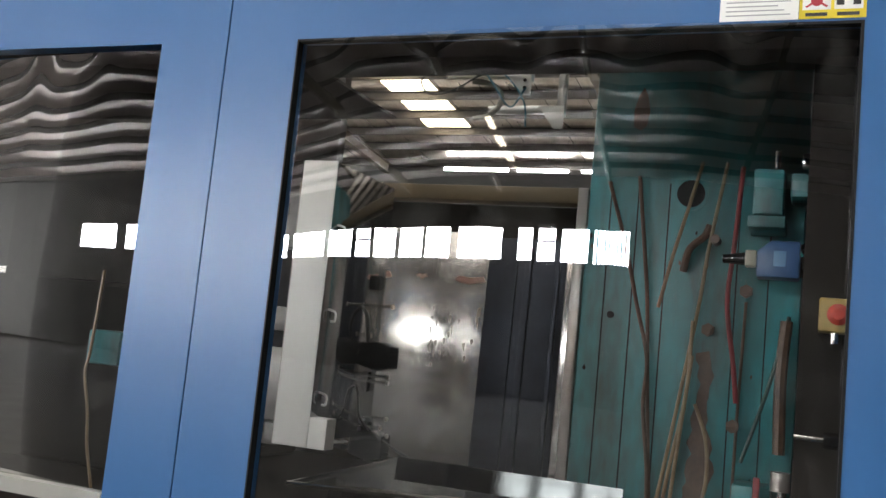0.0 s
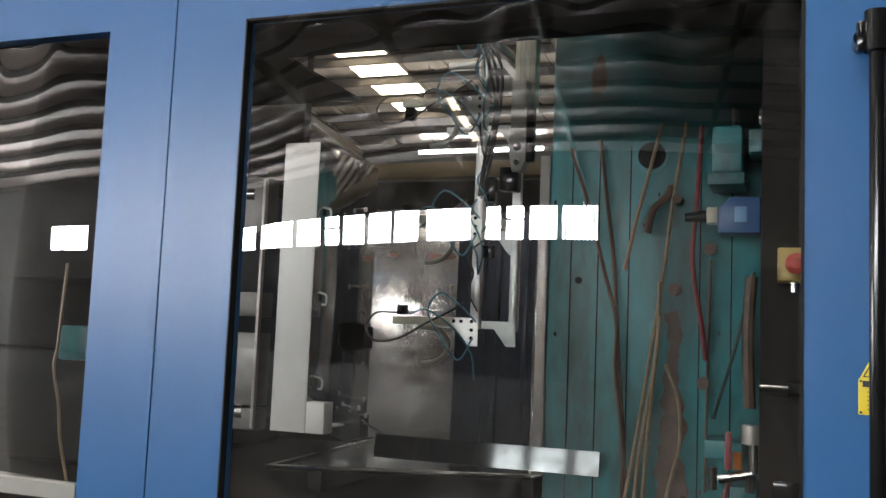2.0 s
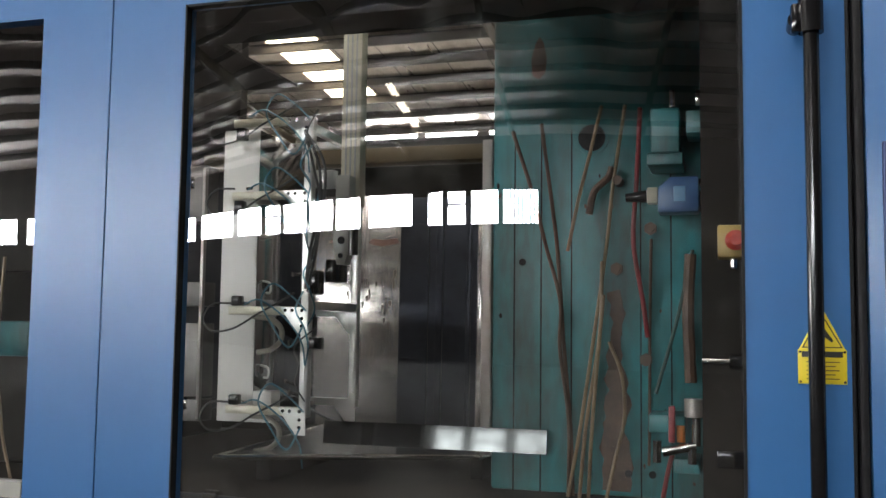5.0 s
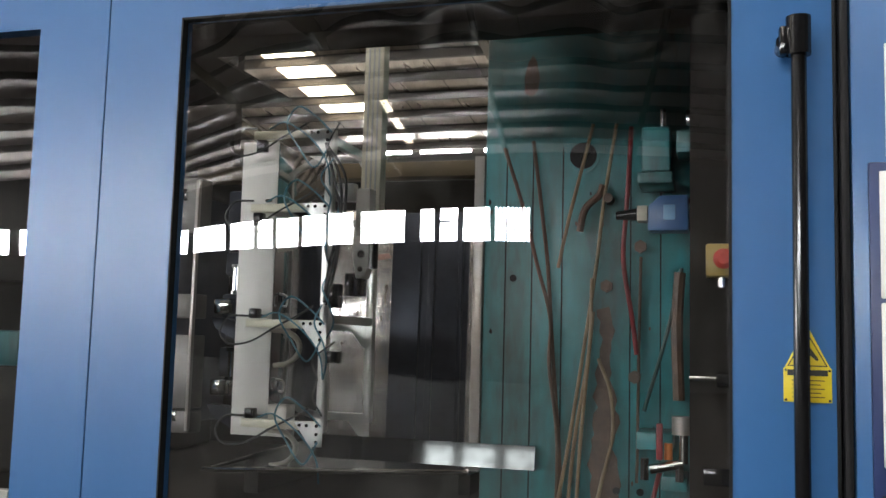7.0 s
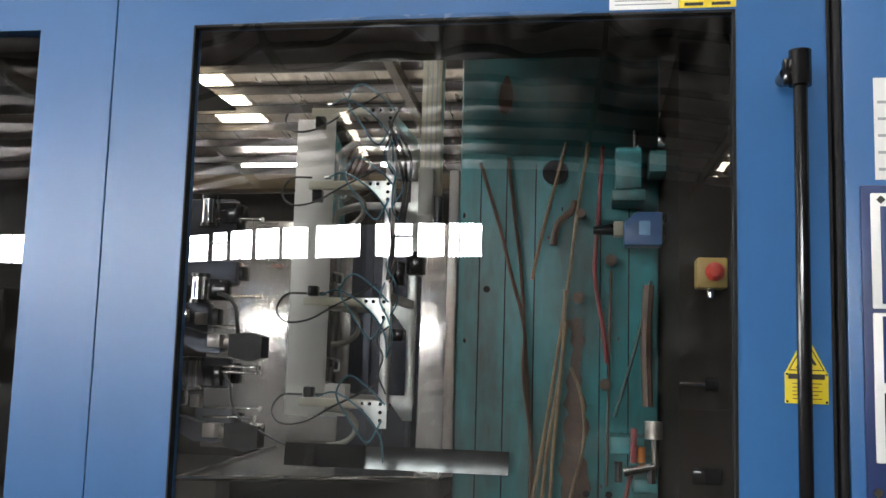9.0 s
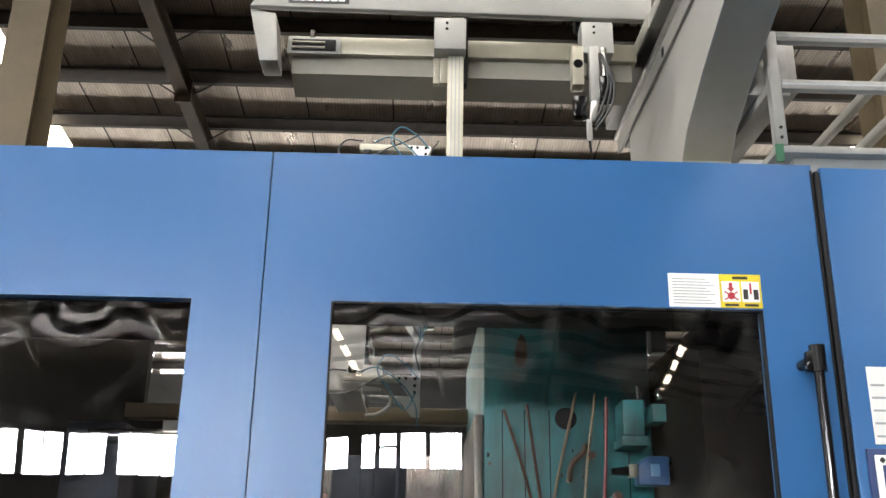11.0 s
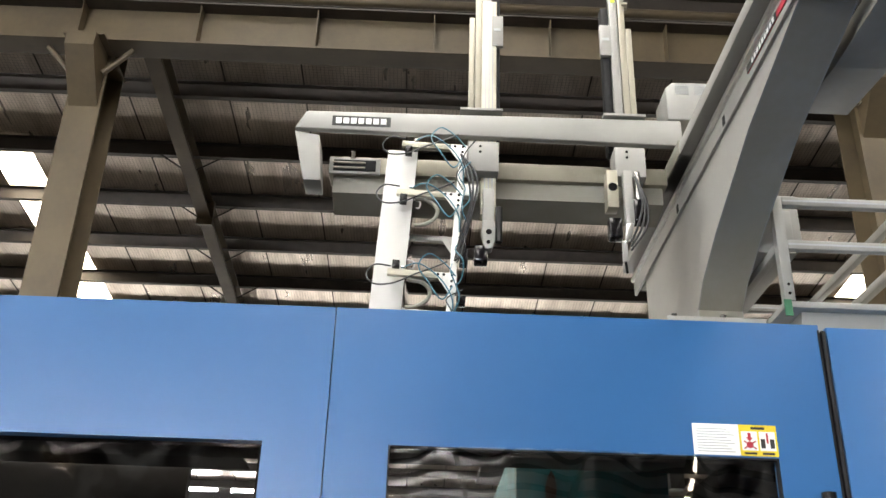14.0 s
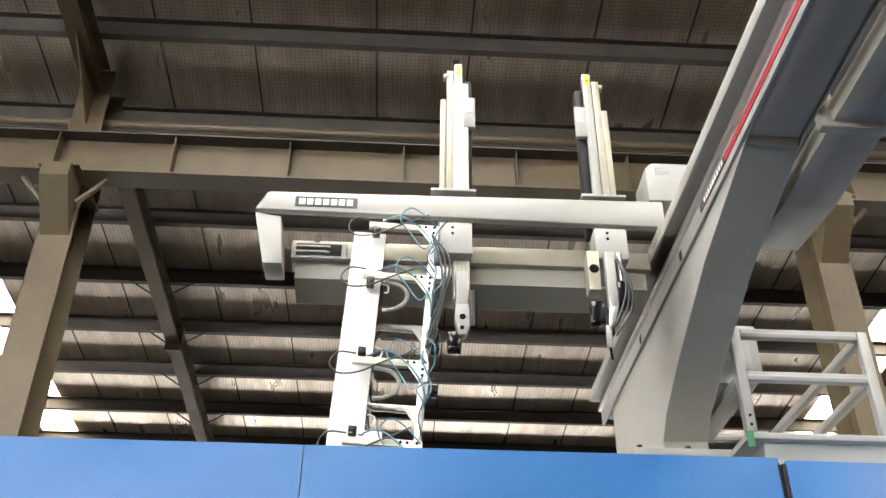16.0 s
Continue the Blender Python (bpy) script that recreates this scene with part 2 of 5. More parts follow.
def prism(outline, axis, lo, hi, bm=None, bev=0.0):
    """A plate with the given outline, drawn across axis ('x': outline in y, z; 'y': in x, z; 'z': in x, y)."""
    bm = bm or bmesh.new()
    def at(p, w):
        return {"x": (w, p[0], p[1]), "y": (p[0], w, p[1]), "z": (p[0], p[1], w)}[axis]
    a = [bm.verts.new(at(p, lo)) for p in outline]
    b = [bm.verts.new(at(p, hi)) for p in outline]
    faces = [bm.faces.new(a), bm.faces.new(b[::-1])]
    for i in range(len(a)):
        j = (i + 1) % len(a)
        faces.append(bm.faces.new((a[j], a[i], b[i], b[j])))
    bmesh.ops.recalc_face_normals(bm, faces=faces)
    if bev:
        bmesh.ops.bevel(bm, geom=list({e for f in faces for e in f.edges}), offset=bev, segments=2, affect="EDGES", profile=0.5)
    return bm


def part(name, bm, mat, parent=None, label="", smooth=True):
    """Links a bmesh as one mesh object under a thing or a part."""
    me = bpy.data.meshes.new(name)
    bmesh.ops.recalc_face_normals(bm, faces=bm.faces)
    bm.to_mesh(me)
    bm.free()
    me.materials.append(mat)
    if smooth:
        me.shade_smooth()
        me.set_sharp_from_angle(angle=radians(38))
    ob = new(name, me)
    if parent:
        ob.parent = parent
    if label:
        ob["label"] = label
    return ob


def thing(name, label, category, at=(0, 0, 0), group="", kind=""):
    ob = new(name)
    ob.location = at
    ob.empty_display_size = 0.05
    return tagged(ob, label, category, group, kind)


def structure(name, bm, mat, label, category=""):
    return tagged(part(name, bm, mat), label, category or name.split("_")[0], kind="structure")


# ---- the hall ----
XL, XR, YB, YF, RIDGE = -80.0, 34.0, -32.0, 24.0, -8.0


def roof_z(y):
    return 9.68 - 0.1 * y if y > RIDGE else 10.48 - 0.1 * (RIDGE - y)


structure("floor", block(XL, XR, YB, YF, -0.3, 0), CONCRETE, "smooth grey concrete factory floor with stains")

# roof sheets, in strips between the skylight rows
# first six rows of each list are unseen, added for more light
SKY_BACK = [(-26.2, -25.2, -15.5, -9.5), (-18.3, -16.9, -15.5, -9.5), (-10.5, -9.1, -15.5, -9.5), (-2.6, -1.2, -15.5, -9.5), (5.2, 6.6, -15.5, -9.5), (13.1, 14.5, -15.5, -9.5), (-10.1, -9.6, -30.5, -25.0), (13.45, 13.95, -30.5, -25.0)]
SKY_FRONT = [(-18.3, -16.9, -7.4, 2.5), (-10.5, -9.1, -7.4, 2.5), (-2.6, -1.2, -7.4, 2.5), (-0.2, 1.2, -7.4, 2.5), (5.2, 6.6, -7.4, 2.5), (13.1, 14.5, -7.4, 2.5), (-8.9, -7.6, 16.2, 21.3), (-6.45, -5.80, 8.76, 14.6), (7.4, 8.15, 8.76, 14.6), (-13.9, -13.2, 8.76, 14.6)]


def roof_sheet(name, y0, y1, holes, mat, label):
    """One slope of the roof with square openings for its skylight rows."""
    xs = sorted({XL, XR, *(v for h in holes for v in h[:2])})
    ys = sorted({y0, y1, *(v for h in holes for v in h[2:])})
    bm = bmesh.new()
    grid = {}
    def at(x, y, z):
        return grid.setdefault((x, y, z), bm.verts.new((x, y, roof_z(y) + z)) if (x, y, z) not in grid else None)
    for x0, x1 in zip(xs, xs[1:]):
        for a, b in zip(ys, ys[1:]):
            if any(h[0] <= x0 and x1 <= h[1] and h[2] <= a and b <= h[3] for h in holes):
                continue
            for z in (0.0, 0.08):
                bm.faces.new([at(*c, z) for c in ((x0, a), (x1, a), (x1, b), (x0, b))])
    return structure(name, bm, mat, label, "ceiling")


roof_sheet("ceiling_front", RIDGE, YF, SKY_FRONT, FOIL, "silver foil-faced roof insulation between brown purlins")
roof_sheet("ceiling_back", YB, RIDGE, SKY_BACK, BRIGHTBACK, "pinkish roof lining between brown purlins, made paler to brighten its reflection")
PURLINS_FRONT = [22.51, 21.26, 20.01, 18.76, 17.51, 16.26, 15.01, 13.76, 12.51, 11.26, 10.01, 8.76, 7.45, 5.65, 4.35, 3.1, 1.85, 0.6, -0.65, -1.9, -3.15, -4.4, -5.65, -6.9]
PURLINS_BACK = [-9.0 - 1.72 * k for k in range(14)]

sky_mesh = None
for holes, lines in ((SKY_FRONT, PURLINS_FRONT), (SKY_BACK, PURLINS_BACK)):
    for x0, x1, y0, y1 in holes:
        sl = thing("skylight", "translucent roof sheets: yellowish daylit rows, and clear rows added unseen", "skylight", ((x0 + x1) / 2, (y0 + y1) / 2, roof_z((y0 + y1) / 2)), "skylights", "structure")
        cuts = [y0, *sorted(y for y in lines if y0 < y < y1), y1]
        for a, b in zip(cuts, cuts[1:]):
            bm = bmesh.new()
            for z in (0.03, 0.05):
                bm.faces.new([bm.verts.new((x - sl.location.x, y - sl.location.y, roof_z(y) + z - sl.location.z)) for x, y in ((x0, a), (x1, a), (x1, b), (x0, b))])
            part("pane", bm, SKYGLOW if y0 > 5 or y1 < -20 else CLEARFILL, sl)


def purlin(y, drop=0.21):
    z = roof_z(y)
    t = 0.012
    outline = [(y - 0.075, z - 0.012), (y + t, z - 0.012), (y + t, z - drop + t), (y + 0.075, z - drop + t), (y + 0.075, z - drop), (y - t, z - drop), (y - t, z - 0.024), (y - 0.075, z - 0.024)]
    return structure("purlin", prism(outline, "x", XL, XR), PURLIN, "long brown Z-section steel roof purlin", "purlin")


for y in PURLINS_FRONT + PURLINS_BACK:
    tagged(purlin(y), group="roof purlins")

for k in range(-16, 18):
    x = 0.75 + k * 1.2 + (0.16 if k % 2 else 0.0)
    bm = bmesh.new()
    for a, b in ((RIDGE, YF), (YB, RIDGE)):
        v = [bm.verts.new((xx, y, roof_z(y) - dz)) for dz in (0.004, 0.012) for xx, y in ((x, a), (x + 0.02, a), (x + 0.02, b), (x, b))]
        bm.faces.new(v[:4])
        bm.faces.new(v[4:])
    tagged(structure("roof_seam", bm, PURLIN, "dark taped seam in the roof insulation", "seam"), group="roof seams")

# portal frames: columns, rafters, fly braces
COLS = [-19.05, -11.2, -3.35, 4.5, 12.35, 20.2]


def i_section(bm, w, d, tf, tw, m):
    """Outline of an I-section in local x, y, pushed 1 m along z by the matrix m's own scale."""
    for x0, x1, y0, y1 in ((-w / 2, w / 2, -d / 2, -d / 2 + tf), (-w / 2, w / 2, d / 2 - tf, d / 2), (-tw / 2, tw / 2, -d / 2 + tf, d / 2 - tf)):
        vs = bmesh.ops.create_cube(bm, size=1)["verts"]
        bmesh.ops.transform(bm, verts=vs, matrix=m @ Matrix.Translation(((x0 + x1) / 2, (y0 + y1) / 2, 0.5)) @ Matrix.Diagonal((x1 - x0, y1 - y0, 1, 1)))
    return bm


def rafter(x, ya, yb, drop=0.19, depth=0.34):
    """An I-section under the roof from ya to yb."""
    a, b = Vector((x, ya, roof_z(ya) - drop - depth / 2)), Vector((x, yb, roof_z(yb) - drop - depth / 2))
    way = (b - a)
    rot = Matrix((Vector((1, 0, 0)), way.normalized().cross(Vector((1, 0, 0))).normalized(), way.normalized())).transposed().to_4x4()
    return i_section(bmesh.new(), 0.2, depth, 0.014, 0.01, Matrix.Translation(a) @ rot @ Matrix.Diagonal((1, 1, way.length, 1)))


for x in COLS:
    fr = thing("portal_frame", "tan-painted steel column and rafter with crane corbel and fly braces", "steel frame", (x, 5.07, 0), "portal frames", "structure")
    def own(name, bm, mat=BEAMTAN):
        bmesh.ops.translate(bm, verts=bm.verts, vec=(-x, -5.07, 0))
        return part(name, bm, mat, fr, smooth=False)
    own("column", i_section(bmesh.new(), 0.34, 0.44, 0.016, 0.012, Matrix.Translation((x, 5.07, 0)) @ Matrix.Diagonal((1, 1, roof_z(5.07) - 0.2, 1))))
    own("rafter", rafter(x, 5.3, YF - 0.05, depth=0.30))
    own("rafter", rafter(x, RIDGE, 4.84, depth=0.36))
    own("rafter", rafter(x, RIDGE, YB + 0.05, depth=0.36))
    own("haunch", prism([(5.29, roof_z(5.3) - 0.5), (5.29, roof_z(5.3) - 1.0), (6.3, roof_z(6.3) - 0.5)], "x", x - 0.008, x + 0.008))
    own("haunch", prism([(4.85, roof_z(4.85) - 0.5), (4.85, roof_z(4.85) - 1.0), (3.9, roof_z(3.9) - 0.5)], "x", x - 0.008, x + 0.008))
    own("corbel", prism([(4.85, 7.36), (4.45, 7.36), (4.45, 7.2), (4.85, 6.75)], "x", x - 0.14, x + 0.14))
    own("column_cap", block(x - 0.2, x + 0.2, 4.5, 5.29, 7.362, 7.378))
    own("knee_brace", rod((x + 0.16, 4.75, 7.08), (x + 0.42, 4.75, 7.37), 0.03, n=8))
    own("knee_brace", rod((x - 0.16, 4.75, 7.08), (x - 0.42, 4.75, 7.37), 0.03, n=8))
    for y in PURLINS_FRONT[6:12]:
        for s in (-1, 1):
            z = roof_z(y) - 0.16
            own("fly_brace", rod((x + s * 0.05, y, z - 0.30), (x + s * 0.55, y, z + 0.02), 0.013, n=6), PURLIN)
    own("splice_plate", prism([(9.92, roof_z(9.95) - 0.58), (9.98, roof_z(9.95) - 0.58), (9.98, roof_z(9.95) - 0.18), (9.92, roof_z(9.95) - 0.18)], "x", x - 0.12, x + 0.12))

# crane runway girder with its web stiffeners and rail
cg = thing("crane_girder", "tan-painted steel crane runway girder with web stiffeners", "girder", (0, 4.75, 7.6), kind="structure")
bm = block(XL, XR, -0.14, 0.14, -0.21, -0.19)
block(XL, XR, -0.008, 0.008, -0.19, 0.27, 0, bm)
part("web", bm, BEAMTAN, cg, smooth=False)
part("top_flange", block(XL, XR, -0.16, 0.16, 0.27, 0.29), PURLIN, cg, smooth=False)
part("rail", block(XL, XR, -0.03, 0.03, 0.292, 0.36, 0.008), PURLIN, cg)
k = -20.0
stiff = None
while k < 20:
    bm = block(k, k + 0.012, -0.135, -0.009, -0.189, 0.269)
    part("stiffener", bm, BEAMTAN, cg, smooth=False)
    k += 1.18
tie = thing("tie_pipe", "long grey steel pipe run along the roof columns", "pipe", (0, 5.0, 8.32), kind="structure")
part("pipe", rod((XL, 0, 0), (XR, 0, 0), 0.055), BEAMTAN, tie)
part("channel", block(XL, XR, 0.1, 0.2, 0.02, 0.30), PURLIN, tie)

# outer walls; the back one has the window band
def wall_with_band(name, spans, z0, z1):
    bm = block(XL, XR, YB - 0.2, YB, 0, z0)
    block(XL, XR, YB - 0.2, YB, z1, roof_z(YB) + 0.05, 0, bm)
    cur = XL
    for a, b in spans:
        block(cur, a, YB - 0.2, YB, z0, z1, 0, bm)
        cur = b
    block(cur, XR, YB - 0.2, YB, z0, z1, 0, bm)
    return structure(name, bm, WALLSHEET, "painted sheet wall with a long band of windows", "wall")


BAND = (4.95, 6.3)
SPANS = [(-38.0, -34.0), (-33.2, -28.5), (-28.0, -25.0), (-24.6, -22.9), (-22.6, -20.3), (-20.0, -17.7), (-17.5, -15.2), (-14.6, -10.9), (-9.8, -8.6), (-8.3, -6.9), (-6.6, -4.6), (-4.4, -1.9)]
wall_with_band("wall_south", SPANS, *BAND)
for i, (a, b) in enumerate(SPANS):
    wd = thing("window_%d" % (i + 1), "bright factory window with thin metal frame", "window", ((a + b) / 2, YB, 0), "window band", "structure")
    w = (b - a) / 2
    fb = block(-w, w, -0.12, -0.06, BAND[0], BAND[0] + 0.06)
    block(-w, w, -0.12, -0.06, BAND[1] - 0.06, BAND[1], 0, fb)
    n = 9 if i == 11 else max(1, round((b - a) / 1.3))
    bar = 0.05 if i == 11 else 0.03
    for k in range(n + 1):
        c = -w + bar + (2 * w - 2 * bar) * k / n
        block(c - bar, c + bar, -0.12, -0.06, BAND[0] + 0.06, BAND[1] - 0.06, 0, fb)
    if i in (3, 9):
        block(-w, w, -0.12, -0.06, 5.72, 5.8, 0, fb)
    part("window_frame", fb, WALLSHEET, wd, smooth=False)
    part("pane", block(-w, w, -0.19, -0.17, *BAND), WINGLOW, wd, smooth=False)
# windows hidden behind the machine, added to light the roof foil
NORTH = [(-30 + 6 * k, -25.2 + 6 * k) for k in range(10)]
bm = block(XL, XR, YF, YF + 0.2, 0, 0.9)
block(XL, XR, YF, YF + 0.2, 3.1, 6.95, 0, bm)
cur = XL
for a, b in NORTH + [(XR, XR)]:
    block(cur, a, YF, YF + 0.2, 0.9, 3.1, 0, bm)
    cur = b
structure("wall_north", bm, WALLSHEET, "painted sheet wall with added windows under a slit of daylight", "wall")
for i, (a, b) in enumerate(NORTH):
    wd = thing("window_%d" % (len(SPANS) + 1 + i), "unseen window, added to light the roof foil", "window", ((a + b) / 2, YF, 0), "north windows", "structure")
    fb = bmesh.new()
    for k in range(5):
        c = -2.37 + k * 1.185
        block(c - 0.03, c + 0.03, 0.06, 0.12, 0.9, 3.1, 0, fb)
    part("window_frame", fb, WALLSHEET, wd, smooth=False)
    part("pane", block(-2.4, 2.4, 0.15, 0.17, 0.9, 3.1), NORTHFILL, wd, smooth=False)
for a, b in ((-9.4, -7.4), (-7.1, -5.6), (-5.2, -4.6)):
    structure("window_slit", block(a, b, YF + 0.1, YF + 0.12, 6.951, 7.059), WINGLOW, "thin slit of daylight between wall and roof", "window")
structure("trim", block(XL, XR, YF + 0.13, YF + 0.2, 6.951, 7.059), PURLIN, "brown sheet closing the eaves slit", "trim")
structure("trim", block(XL, XR, YF, YF + 0.2, 7.06, roof_z(YF) + 0.2), PURLIN, "brown eaves beam", "trim")
structure("wall_east", block(XR, XR + 0.2, YB, YF, 0, 10.6), PURLIN, "dark brown sheet gable wall", "wall")
# gable windows are out of view, added to brighten west-facing sides
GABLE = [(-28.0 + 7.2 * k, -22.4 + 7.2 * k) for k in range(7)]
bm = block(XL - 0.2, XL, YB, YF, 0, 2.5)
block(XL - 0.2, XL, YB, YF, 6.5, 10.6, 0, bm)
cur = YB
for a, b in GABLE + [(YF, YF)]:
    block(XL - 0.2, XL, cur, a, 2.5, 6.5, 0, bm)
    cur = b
structure("wall_west", bm, PURLIN, "dark brown sheet gable wall with openings for added windows", "wall")
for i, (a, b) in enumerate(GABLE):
    wd = thing("window_%d" % (len(SPANS) + len(NORTH) + 1 + i), "unseen gable window, added to light the robot from the west", "window", (XL, (a + b) / 2, 0), "gable windows", "structure")
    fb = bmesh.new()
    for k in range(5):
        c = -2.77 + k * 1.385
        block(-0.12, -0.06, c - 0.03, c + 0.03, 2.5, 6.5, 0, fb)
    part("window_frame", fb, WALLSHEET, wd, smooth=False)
    part("pane", block(-0.17, -0.15, -2.8, 2.8, 2.5, 6.5), GABLEFILL, wd, smooth=False)
# ---- the moulding machine's covers ----
ZT, ZTOP, XM, XG, XK = 2.25, 2.717, -0.201, 1.447, -0.401
W = 1.25
SILL = 0.95


def door_leaf(name, x0, x1, wx0, wx1, label):
    """A sheet-steel guard door with a window opening."""
    d = thing(name, label, "guard door", (x0, 0, 0))
    bm = bmesh.new()
    t = 0.045
    for a, b, c, e in ((x0, wx0, 0.25, ZTOP), (wx1, x1, 0.25, ZTOP), (wx0, wx1, ZT, ZTOP), (wx0, wx1, 0.25, SILL)):
        if b - a > 0.001:
            block(a - x0, b - x0, 0, t, c, e, 0, bm)
    bmesh.ops.remove_doubles(bm, verts=bm.verts, dist=0.0005)
    part("door_panel", bm, BLUE, d, "glossy blue painted sheet steel")
    return d


def bowed_pane(w, z0, z1, bulge, ripple, seed, nx=72, nz=150):
    """A tinted sheet that bellies outwards and ripples under its top edge."""
    bm = bmesh.new()
    rows = []
    for j in range(nz + 1):
        z = z0 + (z1 - z0) * j / nz
        up = z1 - z
        row = []
        for i in range(nx + 1):
            u = 2 * i / nx - 1
            x = (u + 1) / 2 * w
            s = noise.noise(Vector((x * 5.0, up * 1.5, seed)))
            y = -bulge * (1 - u * u)
            y -= 0.0075 * (1 - u) / 2 * (z - 1.9)
            y += ripple * math.exp(-up / 0.10) * (math.sin(x * 24 + 3 * s + seed) + 0.8 * s)
            y += 0.0004 * noise.noise(Vector((x * 3.0, z * 2.0, seed + 5)))
            row.append(bm.verts.new((x, y, z)))
        rows.append(row)
    for a, b in zip(rows, rows[1:]):
        for i in range(nx):
            bm.faces.new((a[i], a[i + 1], b[i + 1], b[i]))
    return bm


main = door_leaf("sliding_door", XM + 0.002, XG - 0.004, 0, W, "closed blue sliding guard door with a large tinted window")
off = -main.location.x
p = bowed_pane(W - 0.004, SILL, ZT - 0.002, 0.045, 0.0006, 1.0)
bmesh.ops.translate(p, verts=p.verts, vec=(off + 0.002, 0.012, 0))
pane = part("window_pane", p, PANE, main, "rippled smoke-tinted acrylic sheet")
pane.visible_shadow = False
part("window_seal", block(off - 0.0, off + 0.004, -0.003, 0.02, SILL, ZT), RUBBER, main)
part("window_seal", block(off + W - 0.006, off + W, -0.003, 0.02, SILL, ZT), RUBBER, main)
part("window_seal", block(off + 0.006, off + W - 0.006, -0.003, 0.02, ZT - 0.006, ZT), RUBBER, main)
part("edge_strip", block(XG - 0.010 + off, XG - 0.004 + off, -0.004, -0.001, 0.25, ZTOP - 0.02), RUBBER, main)
# handle bar
hx = 1.372
h = part("handle", rod((hx + off, -0.055, 0.9), (hx + off, -0.055, 2.12), 0.0145, n=20), BLACK, main, "tall glossy black tubular pull handle")
for z in (2.105, 0.93):
    bm = rod((hx + off, -0.055, z - 0.045), (hx + off, -0.055, z + 0.03), 0.023, n=20)
    block(hx + off - 0.036, hx + off - 0.012, -0.068, -0.042, z - 0.045, z + 0.012, 0.006, bm)
    rod((hx + off - 0.026, -0.055, z - 0.017), (hx + off - 0.026, 0.0, z - 0.017), 0.015, bm, n=16)
    part("handle_foot", bm, BLACK, h)

left = door_leaf("fixed_cover", -3.4, XM - 0.002, -1.55, XK, "blue fixed guard cover with a tinted window")
p = bowed_pane(XK + 1.55 - 0.004, 1.10, ZT - 0.012, 0.012, 0.0006, 7.0)
for v in p.verts:
    v.co.y += 0.085 * (XK + 1.55 - v.co.x) - 0.04 * max(0.0, v.co.z - 1.8) ** 2
bmesh.ops.translate(p, verts=p.verts, vec=(3.4 - 1.55 + 0.002, 0.012, 0))
part("window_pane", p, PANE_DARK, left, "rippled smoke-tinted acrylic sheet").visible_shadow = False
part("window_sill", block(3.4 - 1.55, 3.4 + XK, -0.004, 0.03, 1.08, 1.118), CREAM, left, "pale bottom rail of the window")

# control cabinet
cab = thing("control_cabinet", "blue control cabinet with a keypad panel in a navy frame", "cabinet", (XG, 0, 0))
part("cabinet_body", block(0.022, 1.75, 0.0, 0.9, 0.25, ZTOP - 0.005, 0.006), BLUE, cab)
part("door_gap", block(0.0, 0.0215, 0.02, 0.06, 0.25, ZTOP - 0.03), RUBBER, cab, "black shadow gap with rubber buffer")
part("rubber_edge", block(0.002, 0.019, -0.006, 0.018, 0.25, ZTOP - 0.02, 0.006), RUBBER, cab)
part("panel_frame", block(0.05, 0.65, -0.012, 0.0, 1.20, 1.858, 0.004), NAVY, cab)
for z0, z1 in ((1.60, 1.84), (1.29, 1.592)):
    b = part("bezel", block(0.068, 0.62, -0.017, -0.012, z0, z1, 0.003), PAPER, cab, "white plastic bezel")
part("screen", block(0.086, 0.55, -0.021, -0.017, 1.61, 1.812, 0.002), NAVY, cab, "dark blue display")
for r in range(4):
    for c in range(5):
        for (zb, dz, mat) in ((1.46, 0.03, PAPER), (1.30, 0.029, PAPER)):
            part("key", block(0.10 + c * 0.034, 0.128 + c * 0.034, -0.023, -0.019, zb + r * dz, zb + r * dz + dz * 0.72, 0.002), mat, cab)
part("keypad", block(0.086, 0.5, -0.019, -0.017, 1.45, 1.585), NAVY, cab)
part("keypad", block(0.086, 0.5, -0.019, -0.017, 1.292, 1.43), RUBBER, cab)
part("emblem", rod((0.088, -0.017, 1.826), (0.088, -0.019, 1.826), 0.009, n=4), SIGNBLACK, cab)
for k in range(3):
    part("emblem_bar", block(0.105 + k * 0.014, 0.115 + k * 0.014, -0.019, -0.017, 1.82, 1.832), SIGNBLACK, cab)
part("keyhole", rod((0.07, -0.012, 1.232), (0.07, -0.018, 1.232), 0.009), CHROME, cab)
part("lock", rod((0.192, 0.0, 2.282), (0.192, -0.012, 2.282), 0.016), CHROME, cab, "chromed cabinet lock")
sh = part("instruction_sheet", block(0.083, 0.30, -0.002, -0.0005, 1.871, 2.09), PAPER, cab, "pale printed instruction sheet")
for k in range(5):
    part("print", block(0.09, 0.13, -0.003, -0.002, 1.89 + k * 0.036, 1.896 + k * 0.036), GREYINK, sh)

